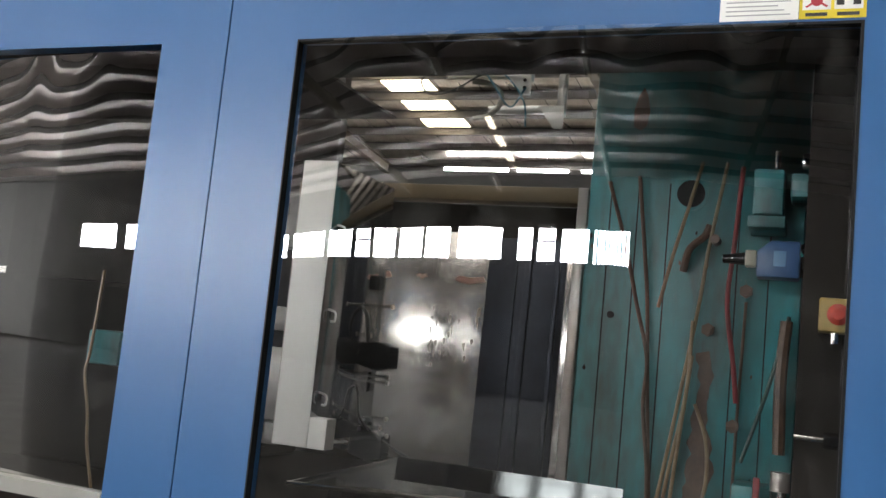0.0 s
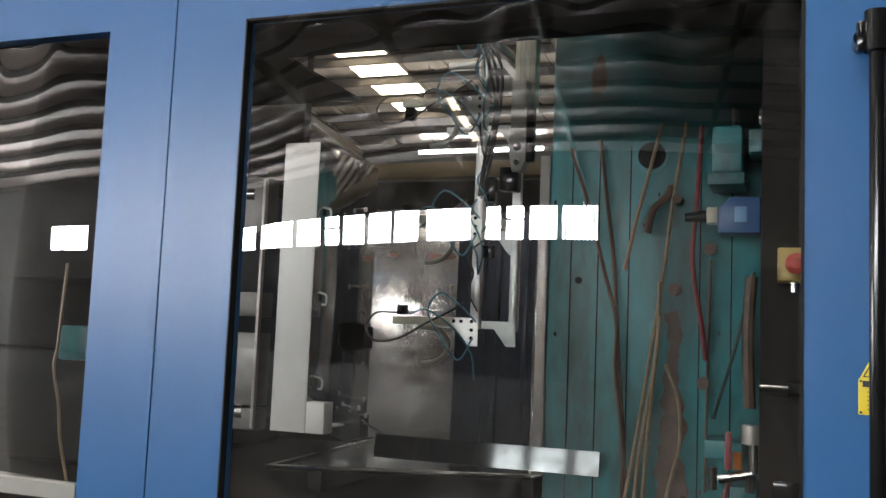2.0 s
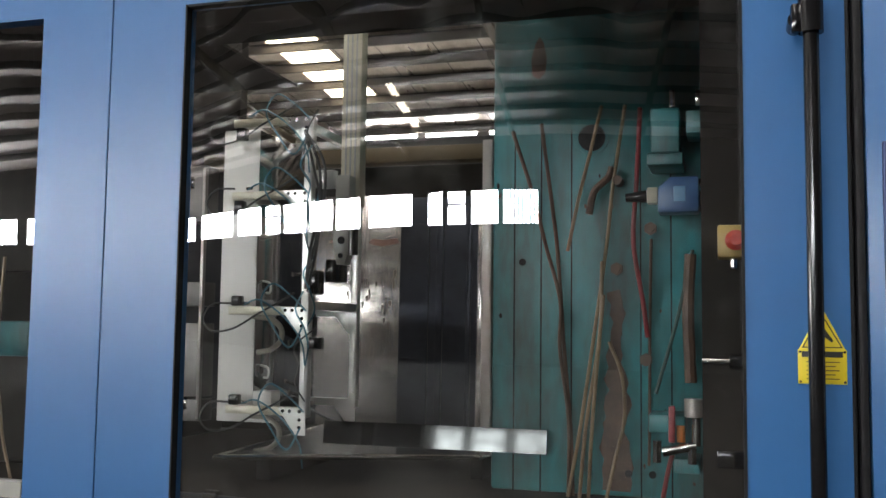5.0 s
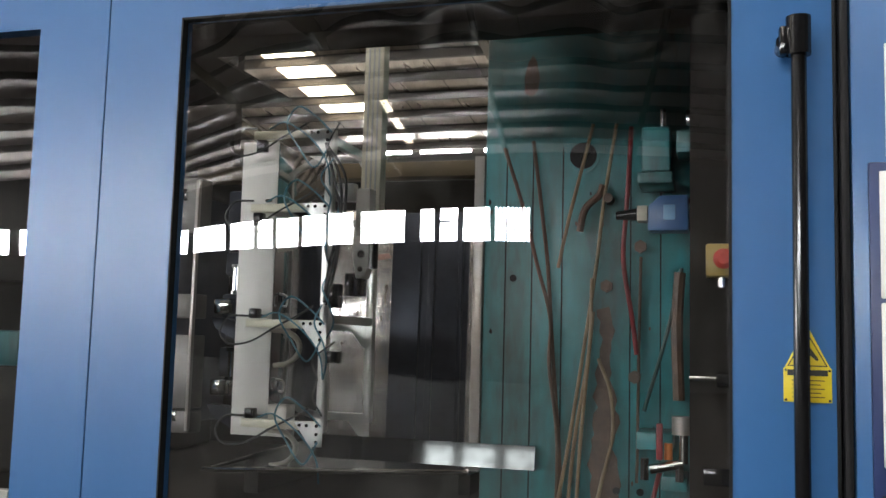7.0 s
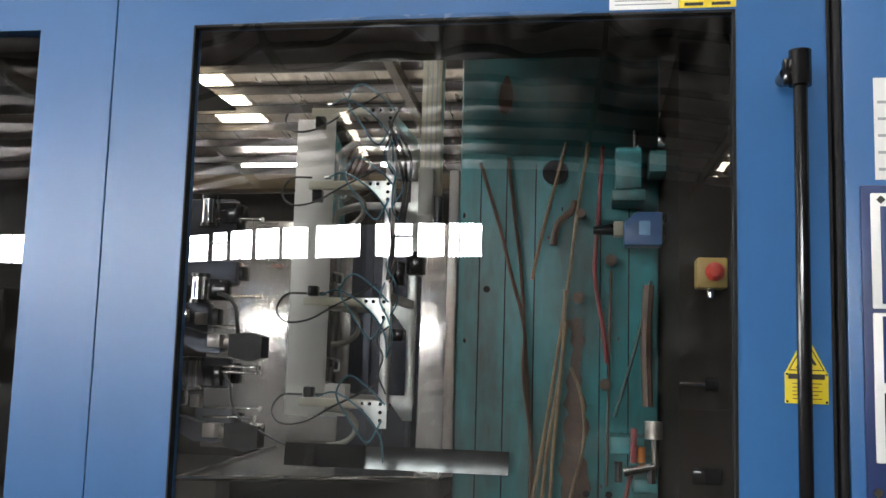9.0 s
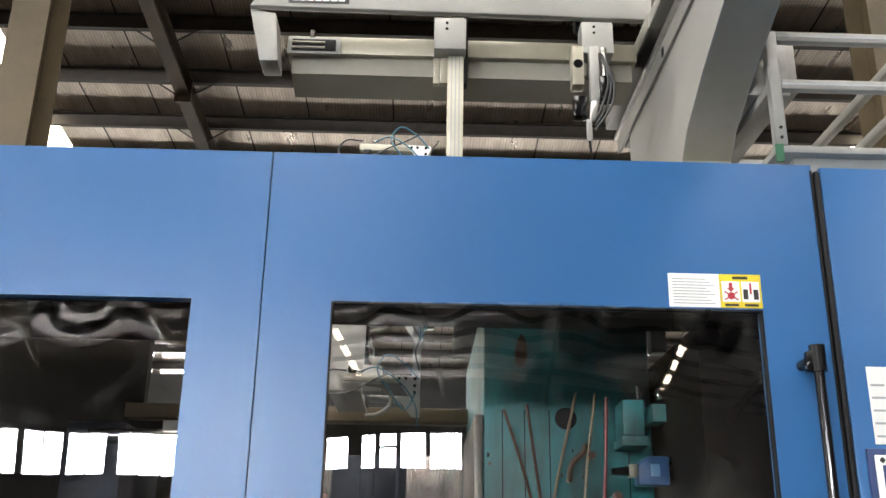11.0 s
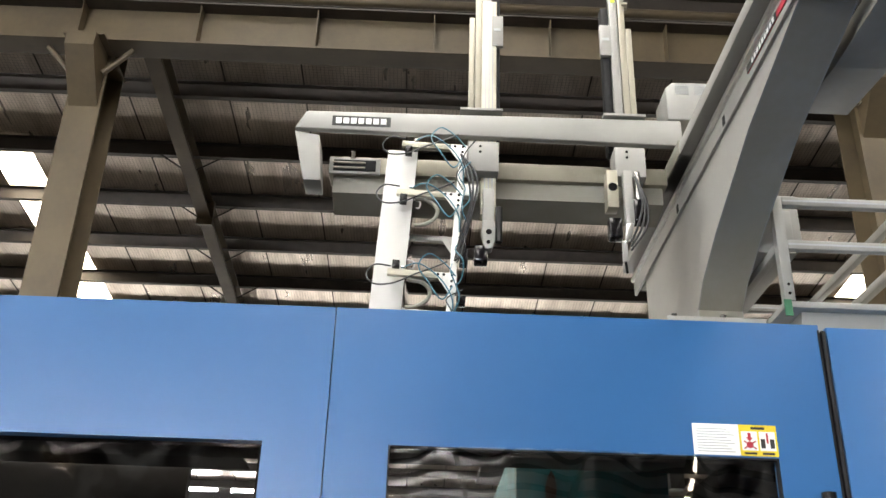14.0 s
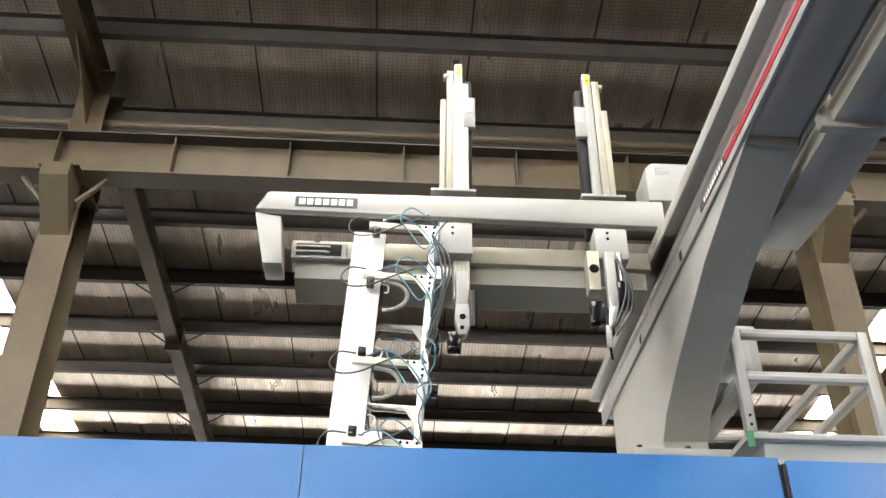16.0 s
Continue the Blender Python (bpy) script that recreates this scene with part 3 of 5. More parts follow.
# labels on the door
lab = thing("warning_label", "white and yellow safety label with red and black pictograms", "label", (0.979, 0, ZT))
zc0, zc1 = 0.006, 0.108
part("text_field", block(0, 0.15, -0.0018, -0.0002, zc0, zc1), PAPER, lab)
for k in range(9):
    part("print", block(0.012, 0.135 - 0.012 * (k % 3), -0.0024, -0.0018, 0.016 + k * 0.0092, 0.0185 + k * 0.0092), GREYINK, lab)
part("yellow_field", block(0.151, 0.273, -0.0018, -0.0002, zc0, zc1), YELLOW, lab)
for k, x in enumerate((0.157, 0.215)):
    pf = part("pictogram_field", block(x, x + 0.052, -0.0024, -0.0018, zc0 + 0.018, zc1 - 0.022), PAPER, lab)
    if k == 0:
        part("red_arrow", prism([(x + 0.021, 0.082), (x + 0.031, 0.082), (x + 0.031, 0.066), (x + 0.038, 0.066), (x + 0.026, 0.053), (x + 0.014, 0.066), (x + 0.021, 0.066)], "y", -0.003, -0.0024), INKRED, pf)
        part("black_dot", rod((x + 0.026, -0.003, 0.042), (x + 0.026, -0.0024, 0.042), 0.011), INKRED, pf)
        for s in (-1, 1):
            part("red_stroke", prism([(x + 0.026 + s * 0.018, 0.056), (x + 0.026 + s * 0.021, 0.053), (x + 0.026 - s * 0.018, 0.028), (x + 0.026 - s * 0.021, 0.031)], "y", -0.0034, -0.003), INKRED, pf)
    else:
        for a, b in ((0.004, 0.018), (0.034, 0.048)):
            part("black_jaw", block(x + a, x + b, -0.003, -0.0024, 0.032, 0.062), SIGNBLACK, pf)
        part("red_arrow", block(x + 0.023, x + 0.029, -0.003, -0.0024, 0.048, 0.082), INKRED, pf)
    part("print", block(x + 0.006, x + 0.046, -0.0024, -0.0018, 0.011, 0.018), SIGNBLACK, lab)
part("print", block(0.19, 0.235, -0.0024, -0.0018, 0.093, 0.101), SIGNBLACK, lab)

sg = thing("warning_sign", "yellow plate with a warning triangle and falling figure", "sign", (1.386, 0, 1.403))
part("plate", prism([(-0.043, 0), (0.043, 0), (0.043, 0.063), (0.04, 0.066), (0.004, 0.138), (-0.004, 0.138), (-0.04, 0.066), (-0.043, 0.063)], "y", -0.003, -0.0004, bev=0.0008), YELLOW, sg)
part("border", prism([(-0.036, 0.0675), (0.036, 0.0675), (0.0, 0.133)], "y", -0.0038, -0.003), SIGNBLACK, sg)
part("triangle", prism([(-0.0325, 0.0695), (0.0325, 0.0695), (0.0, 0.1285)], "y", -0.0044, -0.0038), YELLOW, sg)
part("pictogram", prism([(-0.022, 0.072), (-0.002, 0.073), (0.002, 0.09), (0.017, 0.078), (0.02, 0.081), (0.004, 0.105), (-0.004, 0.104), (-0.012, 0.088)], "y", -0.005, -0.0044), SIGNBLACK, sg)
part("title_bar", block(-0.036, 0.036, -0.0038, -0.003, 0.05, 0.061), SIGNBLACK, sg)
for k in range(5):
    part("print", block(-0.028, 0.03 - 0.007 * (k % 2), -0.0036, -0.003, 0.009 + k * 0.0078, 0.0108 + k * 0.0078), RUST, sg)
for x in (-0.039, 0.039):
    for z in (0.004, 0.06):
        part("rivet", rod((x, -0.0045, z), (x, -0.003, z), 0.0025, n=8), CHROME, sg)


# ---- inside the machine ----
body = thing("moulding_machine", "large moulding machine with teal platen and oily steel mould", "machine", (0, 1.5, 0))
def mb(name, bm, mat, label="", parent=None, lean=0.0):
    for v in bm.verts:
        v.co.y += lean * (v.co.z - 1.06)
    bmesh.ops.translate(bm, verts=bm.verts, vec=(0, -1.5, 0))
    return part(name, bm, mat, parent or body, label)


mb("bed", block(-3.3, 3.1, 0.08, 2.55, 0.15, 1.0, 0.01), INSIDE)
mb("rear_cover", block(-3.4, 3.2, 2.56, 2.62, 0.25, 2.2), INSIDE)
# taller left piece, added to block the bright roof behind the side window
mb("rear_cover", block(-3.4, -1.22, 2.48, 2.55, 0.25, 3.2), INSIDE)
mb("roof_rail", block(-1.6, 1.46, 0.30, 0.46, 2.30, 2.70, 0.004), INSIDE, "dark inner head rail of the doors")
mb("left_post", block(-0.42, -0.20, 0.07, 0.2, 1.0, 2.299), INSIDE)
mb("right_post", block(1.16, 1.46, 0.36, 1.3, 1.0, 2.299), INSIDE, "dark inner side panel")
# unseen covers, added to shade the left bay and the upper platen
mb("shade_cover", block(-3.3, -0.86, 0.1, 2.4, 2.70, 2.712), INSIDE)
mb("shade_cover", block(0.42, 1.44, 0.461, 2.4, 2.66, 2.69), INSIDE)
# fixed platen: teal casting with grooves
pl = mb("fixed_platen", block(0.505, 1.15, 1.0, 2.4, 1.0, 2.56, 0.01), TEAL, "worn teal-painted cast fixed platen")
for x in (0.575, 0.66, 0.755, 0.965, 1.055):
    mb("groove", block(x, x + 0.004, 0.9985, 1.0, 1.0, 2.12), RUBBER, parent=pl)
rg = random.Random(21)
left_edge, right_edge = [], []
for k in range(25):
    z = 1.015 + k * 0.025
    c, half = 0.892 + 0.005 * math.sin(k * 0.7), 0.048 * (1 - k / 34) + rg.uniform(-0.010, 0.010)
    left_edge.append((c - half, z + rg.uniform(-0.008, 0.008)))
    right_edge.append((c + half + rg.uniform(-0.006, 0.006), z + rg.uniform(-0.008, 0.008)))
mb("rust_stain", prism(left_edge + right_edge[::-1], "y", 0.9972, 0.9995), RUST, parent=pl)
for k in range(22):
    x, z, r = rg.uniform(0.53, 1.13), rg.uniform(1.03, 2.08), rg.uniform(0.002, 0.006)
    if k < 12:
        x = rg.choice((0.525, 0.80, 0.965, 1.12)) + rg.uniform(-0.012, 0.012)
    ring = [(x + r * rg.uniform(0.6, 1.2) * math.cos(q * 0.785), z + r * rg.uniform(0.8, 2.2) * math.sin(q * 0.785)) for q in range(8)]
    mb("grime_spot", prism(ring, "y", 0.9978, 0.9996), RUST if k % 3 else INSIDE, parent=pl)
mb("rust_patch", prism([(0.63, 2.30), (0.652, 2.285), (0.672, 2.305), (0.678, 2.35), (0.668, 2.40), (0.655, 2.425), (0.640, 2.40), (0.628, 2.35)], "y", 0.9985, 0.9996), RUST, parent=pl)
mb("hole", rod((0.82, 0.9935, 2.09), (0.82, 1.0, 2.09), 0.042, n=24), RUBBER, parent=pl)
mb("hole_ring", rod((0.82, 0.9955, 2.09), (0.82, 1.0, 2.09), 0.052, n=24), TEAL, parent=pl)
for x, z in ((0.603, 1.705), (0.60, 1.17), (0.93, 1.07), (1.0, 1.07)):
    mb("bolt_hole", rod((x, 0.9945, z), (x, 1.0, z), 0.011, n=12), RUBBER, parent=pl)
rp = mb("rear_plate", block(-0.78, -0.155, 2.0, 2.2, 1.06, 2.08, 0.004), PLATESTEEL, "shiny stained steel plate at the rear of the mould space", lean=0.031)
for x0, x1, z0, z1 in ((-0.77, -0.62, 1.845, 1.885), (-0.50, -0.44, 1.86, 1.885), (-0.31, -0.165, 1.85, 1.885)):
    xm, zm = (x0 + x1) / 2, (z0 + z1) / 2
    mb("rust_film", prism([(x0, zm), (x0 + 0.02, z0 + 0.008), (xm, z0), (x1 - 0.01, z0 + 0.012), (x1, zm), (x1 - 0.015, z1), (xm, z1 - 0.008), (x0 + 0.02, z1)], "y", 1.9975, 1.9995), REDSTAIN, parent=rp, lean=0.031)
rs = random.Random(11)
for k in range(26):
    x, z = rs.uniform(-0.42, -0.18), rs.uniform(1.48, 1.74)
    w2, h2 = rs.uniform(0.003, 0.008), rs.uniform(0.012, 0.04)
    mb("oil_run", prism([(x - w2, z), (x, z - h2), (x + w2, z - 0.004), (x + w2 * 0.6, z + 0.008), (x - w2 * 0.5, z + 0.006)], "y", 1.9982, 1.9995), STEEL, parent=rp, lean=0.031)
dp = mb("dark_plate", block(-0.15, 0.20, 1.97, 2.2, 1.05, 2.06, 0.004), OILSTEEL, "dark blue oily steel plate", lean=0.031)
for x0, x1 in ((-0.02, -0.014), (0.02, 0.05), (0.155, 0.175)):
    mb("rib", block(x0, x1, 1.958, 1.9695, 1.06, 2.05, 0.002), OILSTEEL, parent=dp, lean=0.031)
mb("edge_plate", block(0.205, 0.56, 1.95, 2.2, 1.05, 2.06, 0.004), PLATESTEEL, "bright machined steel plate", lean=0.031)
mb("edge_bar", block(0.47, 0.503, 1.0, 1.9, 1.10, 2.10, 0.003), STEEL)
mb("rear_rail", block(-1.2, 0.5, 2.1, 2.2, 2.24, 2.31, 0.004), BEAMTAN, "tan painted rail over the rear plates")
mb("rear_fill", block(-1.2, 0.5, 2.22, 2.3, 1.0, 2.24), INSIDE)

# moving half with its core blocks, cylinders and pins
mv = thing("moving_mould", "black and bare steel moving mould half with pins and cylinders", "mould", (-0.5, 1.2, 1.15))
def mm(name, bm, mat, label="", parent=None):
    bmesh.ops.translate(bm, verts=bm.verts, vec=(0.5, -1.2, -1.15))
    return part(name, bm, mat, parent or mv, label)


mm("backing_plate", block(-1.25, -1.0, 1.5, 2.1, 1.12, 2.12, 0.006), OILSTEEL)
for z in (1.22, 2.0):
    mm("tie_rod", rod((-1.0, 1.06, z), (-0.598, 1.06, z), 0.03, n=18), CHROME)
for z0, z1 in ((1.16, 1.235), (1.245, 1.50), (1.56, 1.645), (1.86, 2.06)):
    mm("face_plate", block(-0.72, -0.545, 1.04, 1.12, z0, z1, 0.004), MOULDSTEEL)
mm("face_bar", block(-0.553, -0.541, 1.02, 1.039, 1.17, 2.05, 0.002), STEEL)
def mc(name, bm, mat, label=""):
    """A core piece, set back behind the tray's front wall."""
    bmesh.ops.translate(bm, verts=bm.verts, vec=(0, 0.34, 0))
    return mm(name, bm, mat, label)


# three stations of blocks, cylinders and slides, one above the other
for x0, x1, z0, z1 in ((-0.63, -0.41, 1.735, 1.83), (-0.64, -0.51, 1.55, 1.665), (-0.64, -0.42, 1.34, 1.458), (-0.63, -0.43, 1.90, 2.07), (-0.55, -0.40, 1.18, 1.27)):
    mc("core_block", block(x0, x1, 1.05, 1.11, z0, z1, 0.012), OILSTEEL)
    mc("core_step", block(x0 + 0.03, x1 + 0.025, 1.07, 1.13, z0 + 0.02, z1 - 0.02, 0.006), BLACK)
for x, z, h in ((-0.519, 2.015, 0.046), (-0.543, 1.718, 0.043), (-0.548, 1.395, 0.048)):
    mc("cylinder", rod((x, 1.02, z - h), (x, 1.02, z + h), 0.031, n=20), CHROME)
    mc("cylinder_cap", rod((x, 1.02, z + h), (x, 1.02, z + h + 0.014), 0.038, n=20), BLACK)
    mc("cylinder_foot", rod((x, 1.02, z - h - 0.014), (x, 1.02, z - h), 0.038, n=20), BLACK)
    mc("valve_block", block(x + 0.045, x + 0.115, 1.0, 1.06, z - 0.045, z + 0.035, 0.006), BLACK)
for z0, z1 in ((1.585, 1.645), (1.275, 1.335)):
    mc("guide_block", block(-0.645, -0.575, 1.0, 1.05, z0, z1, 0.008), CHROME)
    mc("guide_block", block(-0.555, -0.515, 1.01, 1.05, z0 - 0.005, z1 - 0.02, 0.006), STEEL)
for x0, x1, z in ((-0.50, -0.31, 1.985), (-0.44, -0.30, 1.69), (-0.44, -0.29, 1.425), (-0.44, -0.29, 1.404), (-0.50, -0.28, 1.272), (-0.50, -0.30, 1.237), (-0.50, -0.27, 1.21), (-0.50, -0.38, 1.575)):
    mc("pin", rod((x0, 1.02, z), (x1, 1.02, z), 0.006, n=10), CHROME)
    mc("pin_head", rod((x1, 1.02, z), (x1 + 0.008, 1.02, z), 0.0085, n=10), STEEL)
for dz in (0.0, -0.33):
    mc("slide_block", prism([(-0.64, 1.572 + dz), (-0.58, 1.568 + dz), (-0.43, 1.53 + dz), (-0.43, 1.475 + dz), (-0.52, 1.478 + dz), (-0.62, 1.53 + dz)], "y", 0.98, 1.04), OILSTEEL, "oily polished slide wedge")
    mc("slide_pad", block(-0.475, -0.425, 0.955, 1.03, 1.495 + dz, 1.545 + dz, 0.004), STEEL)
    mc("slide_head", prism([(-0.40, 1.545 + dz), (-0.40, 1.465 + dz), (-0.32, 1.445 + dz), (-0.27, 1.46 + dz), (-0.27, 1.54 + dz), (-0.32, 1.555 + dz)], "y", 0.98, 1.06), BLACK)
    mc("slide_neck", rod((-0.43, 1.01, 1.51 + dz), (-0.40, 1.01, 1.508 + dz), 0.02, n=14), STEEL)
mc("cable", tube([(-0.46, 1.0, 1.70), (-0.41, 0.98, 1.684), (-0.376, 0.97, 1.65), (-0.366, 0.97, 1.60), (-0.368, 0.99, 1.55)], 0.008), CABLE)
mc("cable", tube([(-0.42, 1.0, 1.40), (-0.385, 0.98, 1.36), (-0.37, 0.98, 1.28), (-0.33, 0.99, 1.22)], 0.005), CABLE)
mc("cable", tube([(-0.36, 1.02, 1.24), (-0.30, 1.0, 1.21), (-0.2, 1.0, 1.16), (-0.08, 1.02, 1.12)], 0.005), CABLE)

# drip tray under the mould
tr = thing("drip_tray", "polished sheet-steel drip tray under the mould", "tray", (0.3, 0.7, 1.12))
part("tray_floor", prism([(-0.63, 0.07), (0.15, 0.37), (0.27, 1.22), (-0.70, 1.22)], "z", -0.045, -0.04), TRAYSTEEL, tr)
part("tray_lip", tube([(-0.63, 0.07, -0.036), (-0.25, 0.215, -0.036), (0.15, 0.37, -0.036)], 0.008), CHROME, tr)
part("tray_lip", tube([(-0.63, 0.07, -0.036), (-0.66, 0.6, -0.036), (-0.70, 1.22, -0.036)], 0.006), CHROME, tr)
part("tray_leg", block(-0.55, -0.5, 0.2, 1.0, -0.12, -0.046), INSIDE, tr)
part("tray_leg", block(0.1, 0.14, 0.45, 1.0, -0.12, -0.046), INSIDE, tr)
# made-up mirror strip, leaned until it reflects the window band
stripm = prism([(0.246, 0.0), (0.2555, 0.072), (0.259, 0.072), (0.259, 0.0)], "x", -0.34, 0.39)
part("window_mirror", stripm, MIRRORSTRIP, tr, "mirror strip added to throw back the window band")
rb = thing("tie_bar", "greasy steel tie bar low in the machine", "bar", (0, 0.5, 1.05))
part("bar", rod((-0.62, -0.1, -0.02), (0.02, -0.1, -0.035), 0.022, n=20), OILSTEEL, rb)
for k in range(4):
    part("clamp_ring", rod((-0.5 + k * 0.12, -0.1, -0.02), (-0.46 + k * 0.12, -0.1, -0.022), 0.024, n=20), CHROME, rb)

# hoses down the face of the platen
def hose(name, pts, r, mat, label):
    o = Vector(pts[0])
    ob = part(name, tube([Vector(q) - o for q in pts], r), mat)
    ob.location = o
    return tagged(ob, label, "hose", group="platen hoses")


CLEAR_TEXT = "yellowed clear water hose hanging down the platen"
hose("clear_hose", [(0.855, 0.955, 2.180), (0.818, 0.955, 2.027), (0.783, 0.955, 1.884), (0.752, 0.955, 1.735)], 0.0055, HOSE_CLEAR, CLEAR_TEXT)
hose("clear_hose", [(0.927, 0.945, 2.176), (0.890, 0.945, 1.930), (0.871, 0.945, 1.751), (0.832, 0.945, 1.470), (0.790, 0.945, 1.190), (0.753, 0.945, 0.984)], 0.0055, HOSE_CLEAR, CLEAR_TEXT)
hose("clear_hose", [(0.863, 0.935, 1.601), (0.843, 0.935, 1.378), (0.828, 0.935, 1.193), (0.818, 0.935, 0.990)], 0.0055, HOSE_CLEAR, CLEAR_TEXT)
hose("clear_hose", [(0.878, 0.95, 1.462), (0.915, 0.95, 1.361), (0.922, 0.95, 1.235), (0.893, 0.95, 1.106), (0.868, 0.95, 0.994)], 0.0055, HOSE_CLEAR, CLEAR_TEXT)
hose("clear_hose", [(0.858, 0.94, 1.702), (0.851, 0.94, 1.484), (0.811, 0.94, 1.218), (0.790, 0.94, 0.987)], 0.0055, HOSE_CLEAR, CLEAR_TEXT)
hose("brown_hose", [(0.579, 0.95, 2.112), (0.643, 0.95, 1.915), (0.686, 0.95, 1.750), (0.731, 0.95, 1.580), (0.730, 0.95, 1.438), (0.757, 0.95, 1.224), (0.757, 0.95, 0.985)], 0.006, RUST, "stained brown water hose hanging down the platen")
hose("brown_hose", [(0.667, 0.965, 2.135), (0.701, 0.965, 1.885), (0.719, 0.965, 1.735), (0.738, 0.965, 1.467), (0.761, 0.965, 1.188), (0.768, 0.965, 0.986)], 0.006, RUST, "stained brown water hose hanging down the platen")
hose("red_hose", [(0.971, 0.95, 2.166), (0.959, 0.95, 1.929), (0.950, 0.95, 1.759), (0.977, 0.95, 1.585), (0.991, 0.95, 1.476)], 0.007, HOSE_RED, "dark red hose hanging down the platen")
hose("brown_hose", [(1.001, 0.965, 1.769), (0.996, 0.965, 1.476), (0.994, 0.965, 1.204), (0.992, 0.965, 1.101)], 0.0045, RUST, "thin stained hose hanging down the platen")
hose("green_hose", [(1.122, 0.93, 1.733), (1.075, 0.93, 1.522), (1.015, 0.93, 1.313)], 0.0055, HOSE_GREEN, "dark green hose slanting across the platen")
hose("red_hose", [(1.070, 0.88, 1.170), (1.053, 0.88, 1.106), (1.034, 0.88, 1.009)], 0.007, HOSE_RED, "red hose dropping beside the valves")
hose("rusty_pipe", [(1.116, 0.93, 1.720), (1.108, 0.93, 1.557), (1.114, 0.93, 1.348)], 0.017, RUST, "thick rusty pipe beside the valves")
cl = thing("hose_clip", "rusty bent lever clamp on the platen", "clamp", (0.875, 0.96, 1.956))
part("lever", tube([(-0.057, -0.010, -0.110), (-0.042, -0.010, -0.042), (0.000, -0.010, 0.000), (0.012, -0.010, 0.033)], 0.011), RUST, cl)
part("pivot", rod((0.03, 0.03, -0.01), (0.03, -0.03, -0.01), 0.014), RUST, cl)
for x, z in ((0.985, 1.41), (1.0, 1.80), (0.90, 1.68)):
    ft = thing("hose_fitting", "rusty hose fitting on the platen", "fitting", (x, 0.97, z), "hose fittings")
    part("nipple", rod((0, 0.03, 0), (0, -0.03, 0), 0.012, n=10), RUST, ft)
    part("collar", rod((0, -0.005, 0), (0, -0.02, 0), 0.02, n=6), RUST, ft)

# limit switches and connectors
bs = thing("blue_connector", "blue plastic connector housing on a dark bracket", "connector", (1.09, 0.78, 1.873))
part("housing", prism([(-0.055, -0.05), (0.055, -0.05), (0.055, 0.05), (-0.02, 0.05), (-0.055, 0.02)], "y", -0.03, 0.05, bev=0.006), material("blue_plastic", (0.025, 0.08, 0.20), 0.4, colour2=(0.035, 0.10, 0.23), scale=20), bs)
part("window", block(-0.012, 0.02, -0.034, -0.029, -0.02, 0.022, 0.002), material("pale_blue_plastic", (0.12, 0.25, 0.42), 0.4), bs)
part("plug", block(-0.085, -0.056, -0.026, 0.02, -0.022, 0.022, 0.003), BEIGE, bs)
part("gland", rod((-0.086, 0, 0), (-0.145, 0, -0.003), 0.018, n=12, r2=0.012), BLACK, bs)
part("bracket", block(0.02, 0.075, 0.05, 0.23, -0.02, 0.02, 0.004), INSIDE, bs)
part("cable", tube([(0.055, 0, 0.03), (0.1, 0.0, 0.06), (0.14, 0.0, 0.075), (0.2, 0.02, 0.07)], 0.012), BLACK, bs)
es = thing("emergency_stop", "red mushroom emergency stop on a yellow box", "button", (1.232, 0.31, 1.70))
part("box", block(-0.035, 0.037, -0.02, 0.05, -0.037, 0.037, 0.005), material("yellow_plastic", (0.31, 0.215, 0.05), 0.45, colour2=(0.26, 0.19, 0.06), scale=12), es)
part("collar", rod((0.004, -0.02, 0), (0.004, -0.028, 0), 0.018, n=20), BLACK, es)
bm = rod((0.004, -0.028, 0), (0.004, -0.045, 0), 0.017, n=24, r2=0.023)
rod((0.004, -0.045, 0), (0.004, -0.056, 0), 0.023, bm, n=24, r2=0.012)
part("mushroom", bm, RED, es)
part("gland", rod((0, 0.01, -0.037), (0, 0.01, -0.06), 0.009, n=10), CHROME, es)
vb = thing("valve_block", "teal manifold block with chromed fittings", "valve", (1.06, 0.85, 2.09))
part("block", block(-0.05, 0.03, 0, 0.15, -0.08, 0.05, 0.005), TEAL, vb)
part("block", block(0.05, 0.115, -0.04, 0.1, -0.035, 0.03, 0.005), TEAL, vb)
part("block", block(-0.06, 0.04, -0.02, 0.15, -0.12, -0.085, 0.005), TEAL, vb)
part("fitting", rod((0.01, 0, 0.05), (0.01, 0, 0.1), 0.009, n=10), CHROME, vb)
part("fitting", block(0.075, 0.11, -0.03, 0.02, 0.05, 0.09, 0.004), CHROME, vb)
part("eyelet", rod((0.092, -0.032, 0.07), (0.092, -0.03, 0.07), 0.011, n=14), BLACK, vb)
vc = thing("ball_valve", "chromed ball valves on a teal bracket", "valve", (1.07, 0.85, 1.16))
part("bracket", block(-0.07, 0.03, 0, 0.15, 0.05, 0.1, 0.004), TEAL, vc)
part("bracket", block(0.0, 0.07, 0, 0.15, -0.06, -0.02, 0.004), TEAL, vc)
part("valve_body", rod((-0.03, -0.02, 0.0), (0.06, -0.02, 0.02), 0.014, n=14), CHROME, vc)
for x in (-0.045, 0.05):
    part("nut", rod((x, -0.02, -0.03), (x, -0.02, 0.03), 0.013, n=6), CHROME, vc)
part("pipe", rod((0.06, -0.02, 0.02), (0.06, -0.02, 0.14), 0.013, n=14), CHROME, vc)
part("cap", rod((0.055, -0.03, 0.10), (0.055, -0.03, 0.15), 0.026, n=18), STEEL, vc)
part("lever", block(-0.012, 0.006, -0.06, -0.04, 0.03, 0.13, 0.004), HOSE_RED, vc, "red valve lever")
part("plug", rod((0.02, -0.03, 0.03), (0.02, -0.03, 0.075), 0.012, n=10), material("orange_plastic", (0.5, 0.16, 0.03), 0.4), vc)
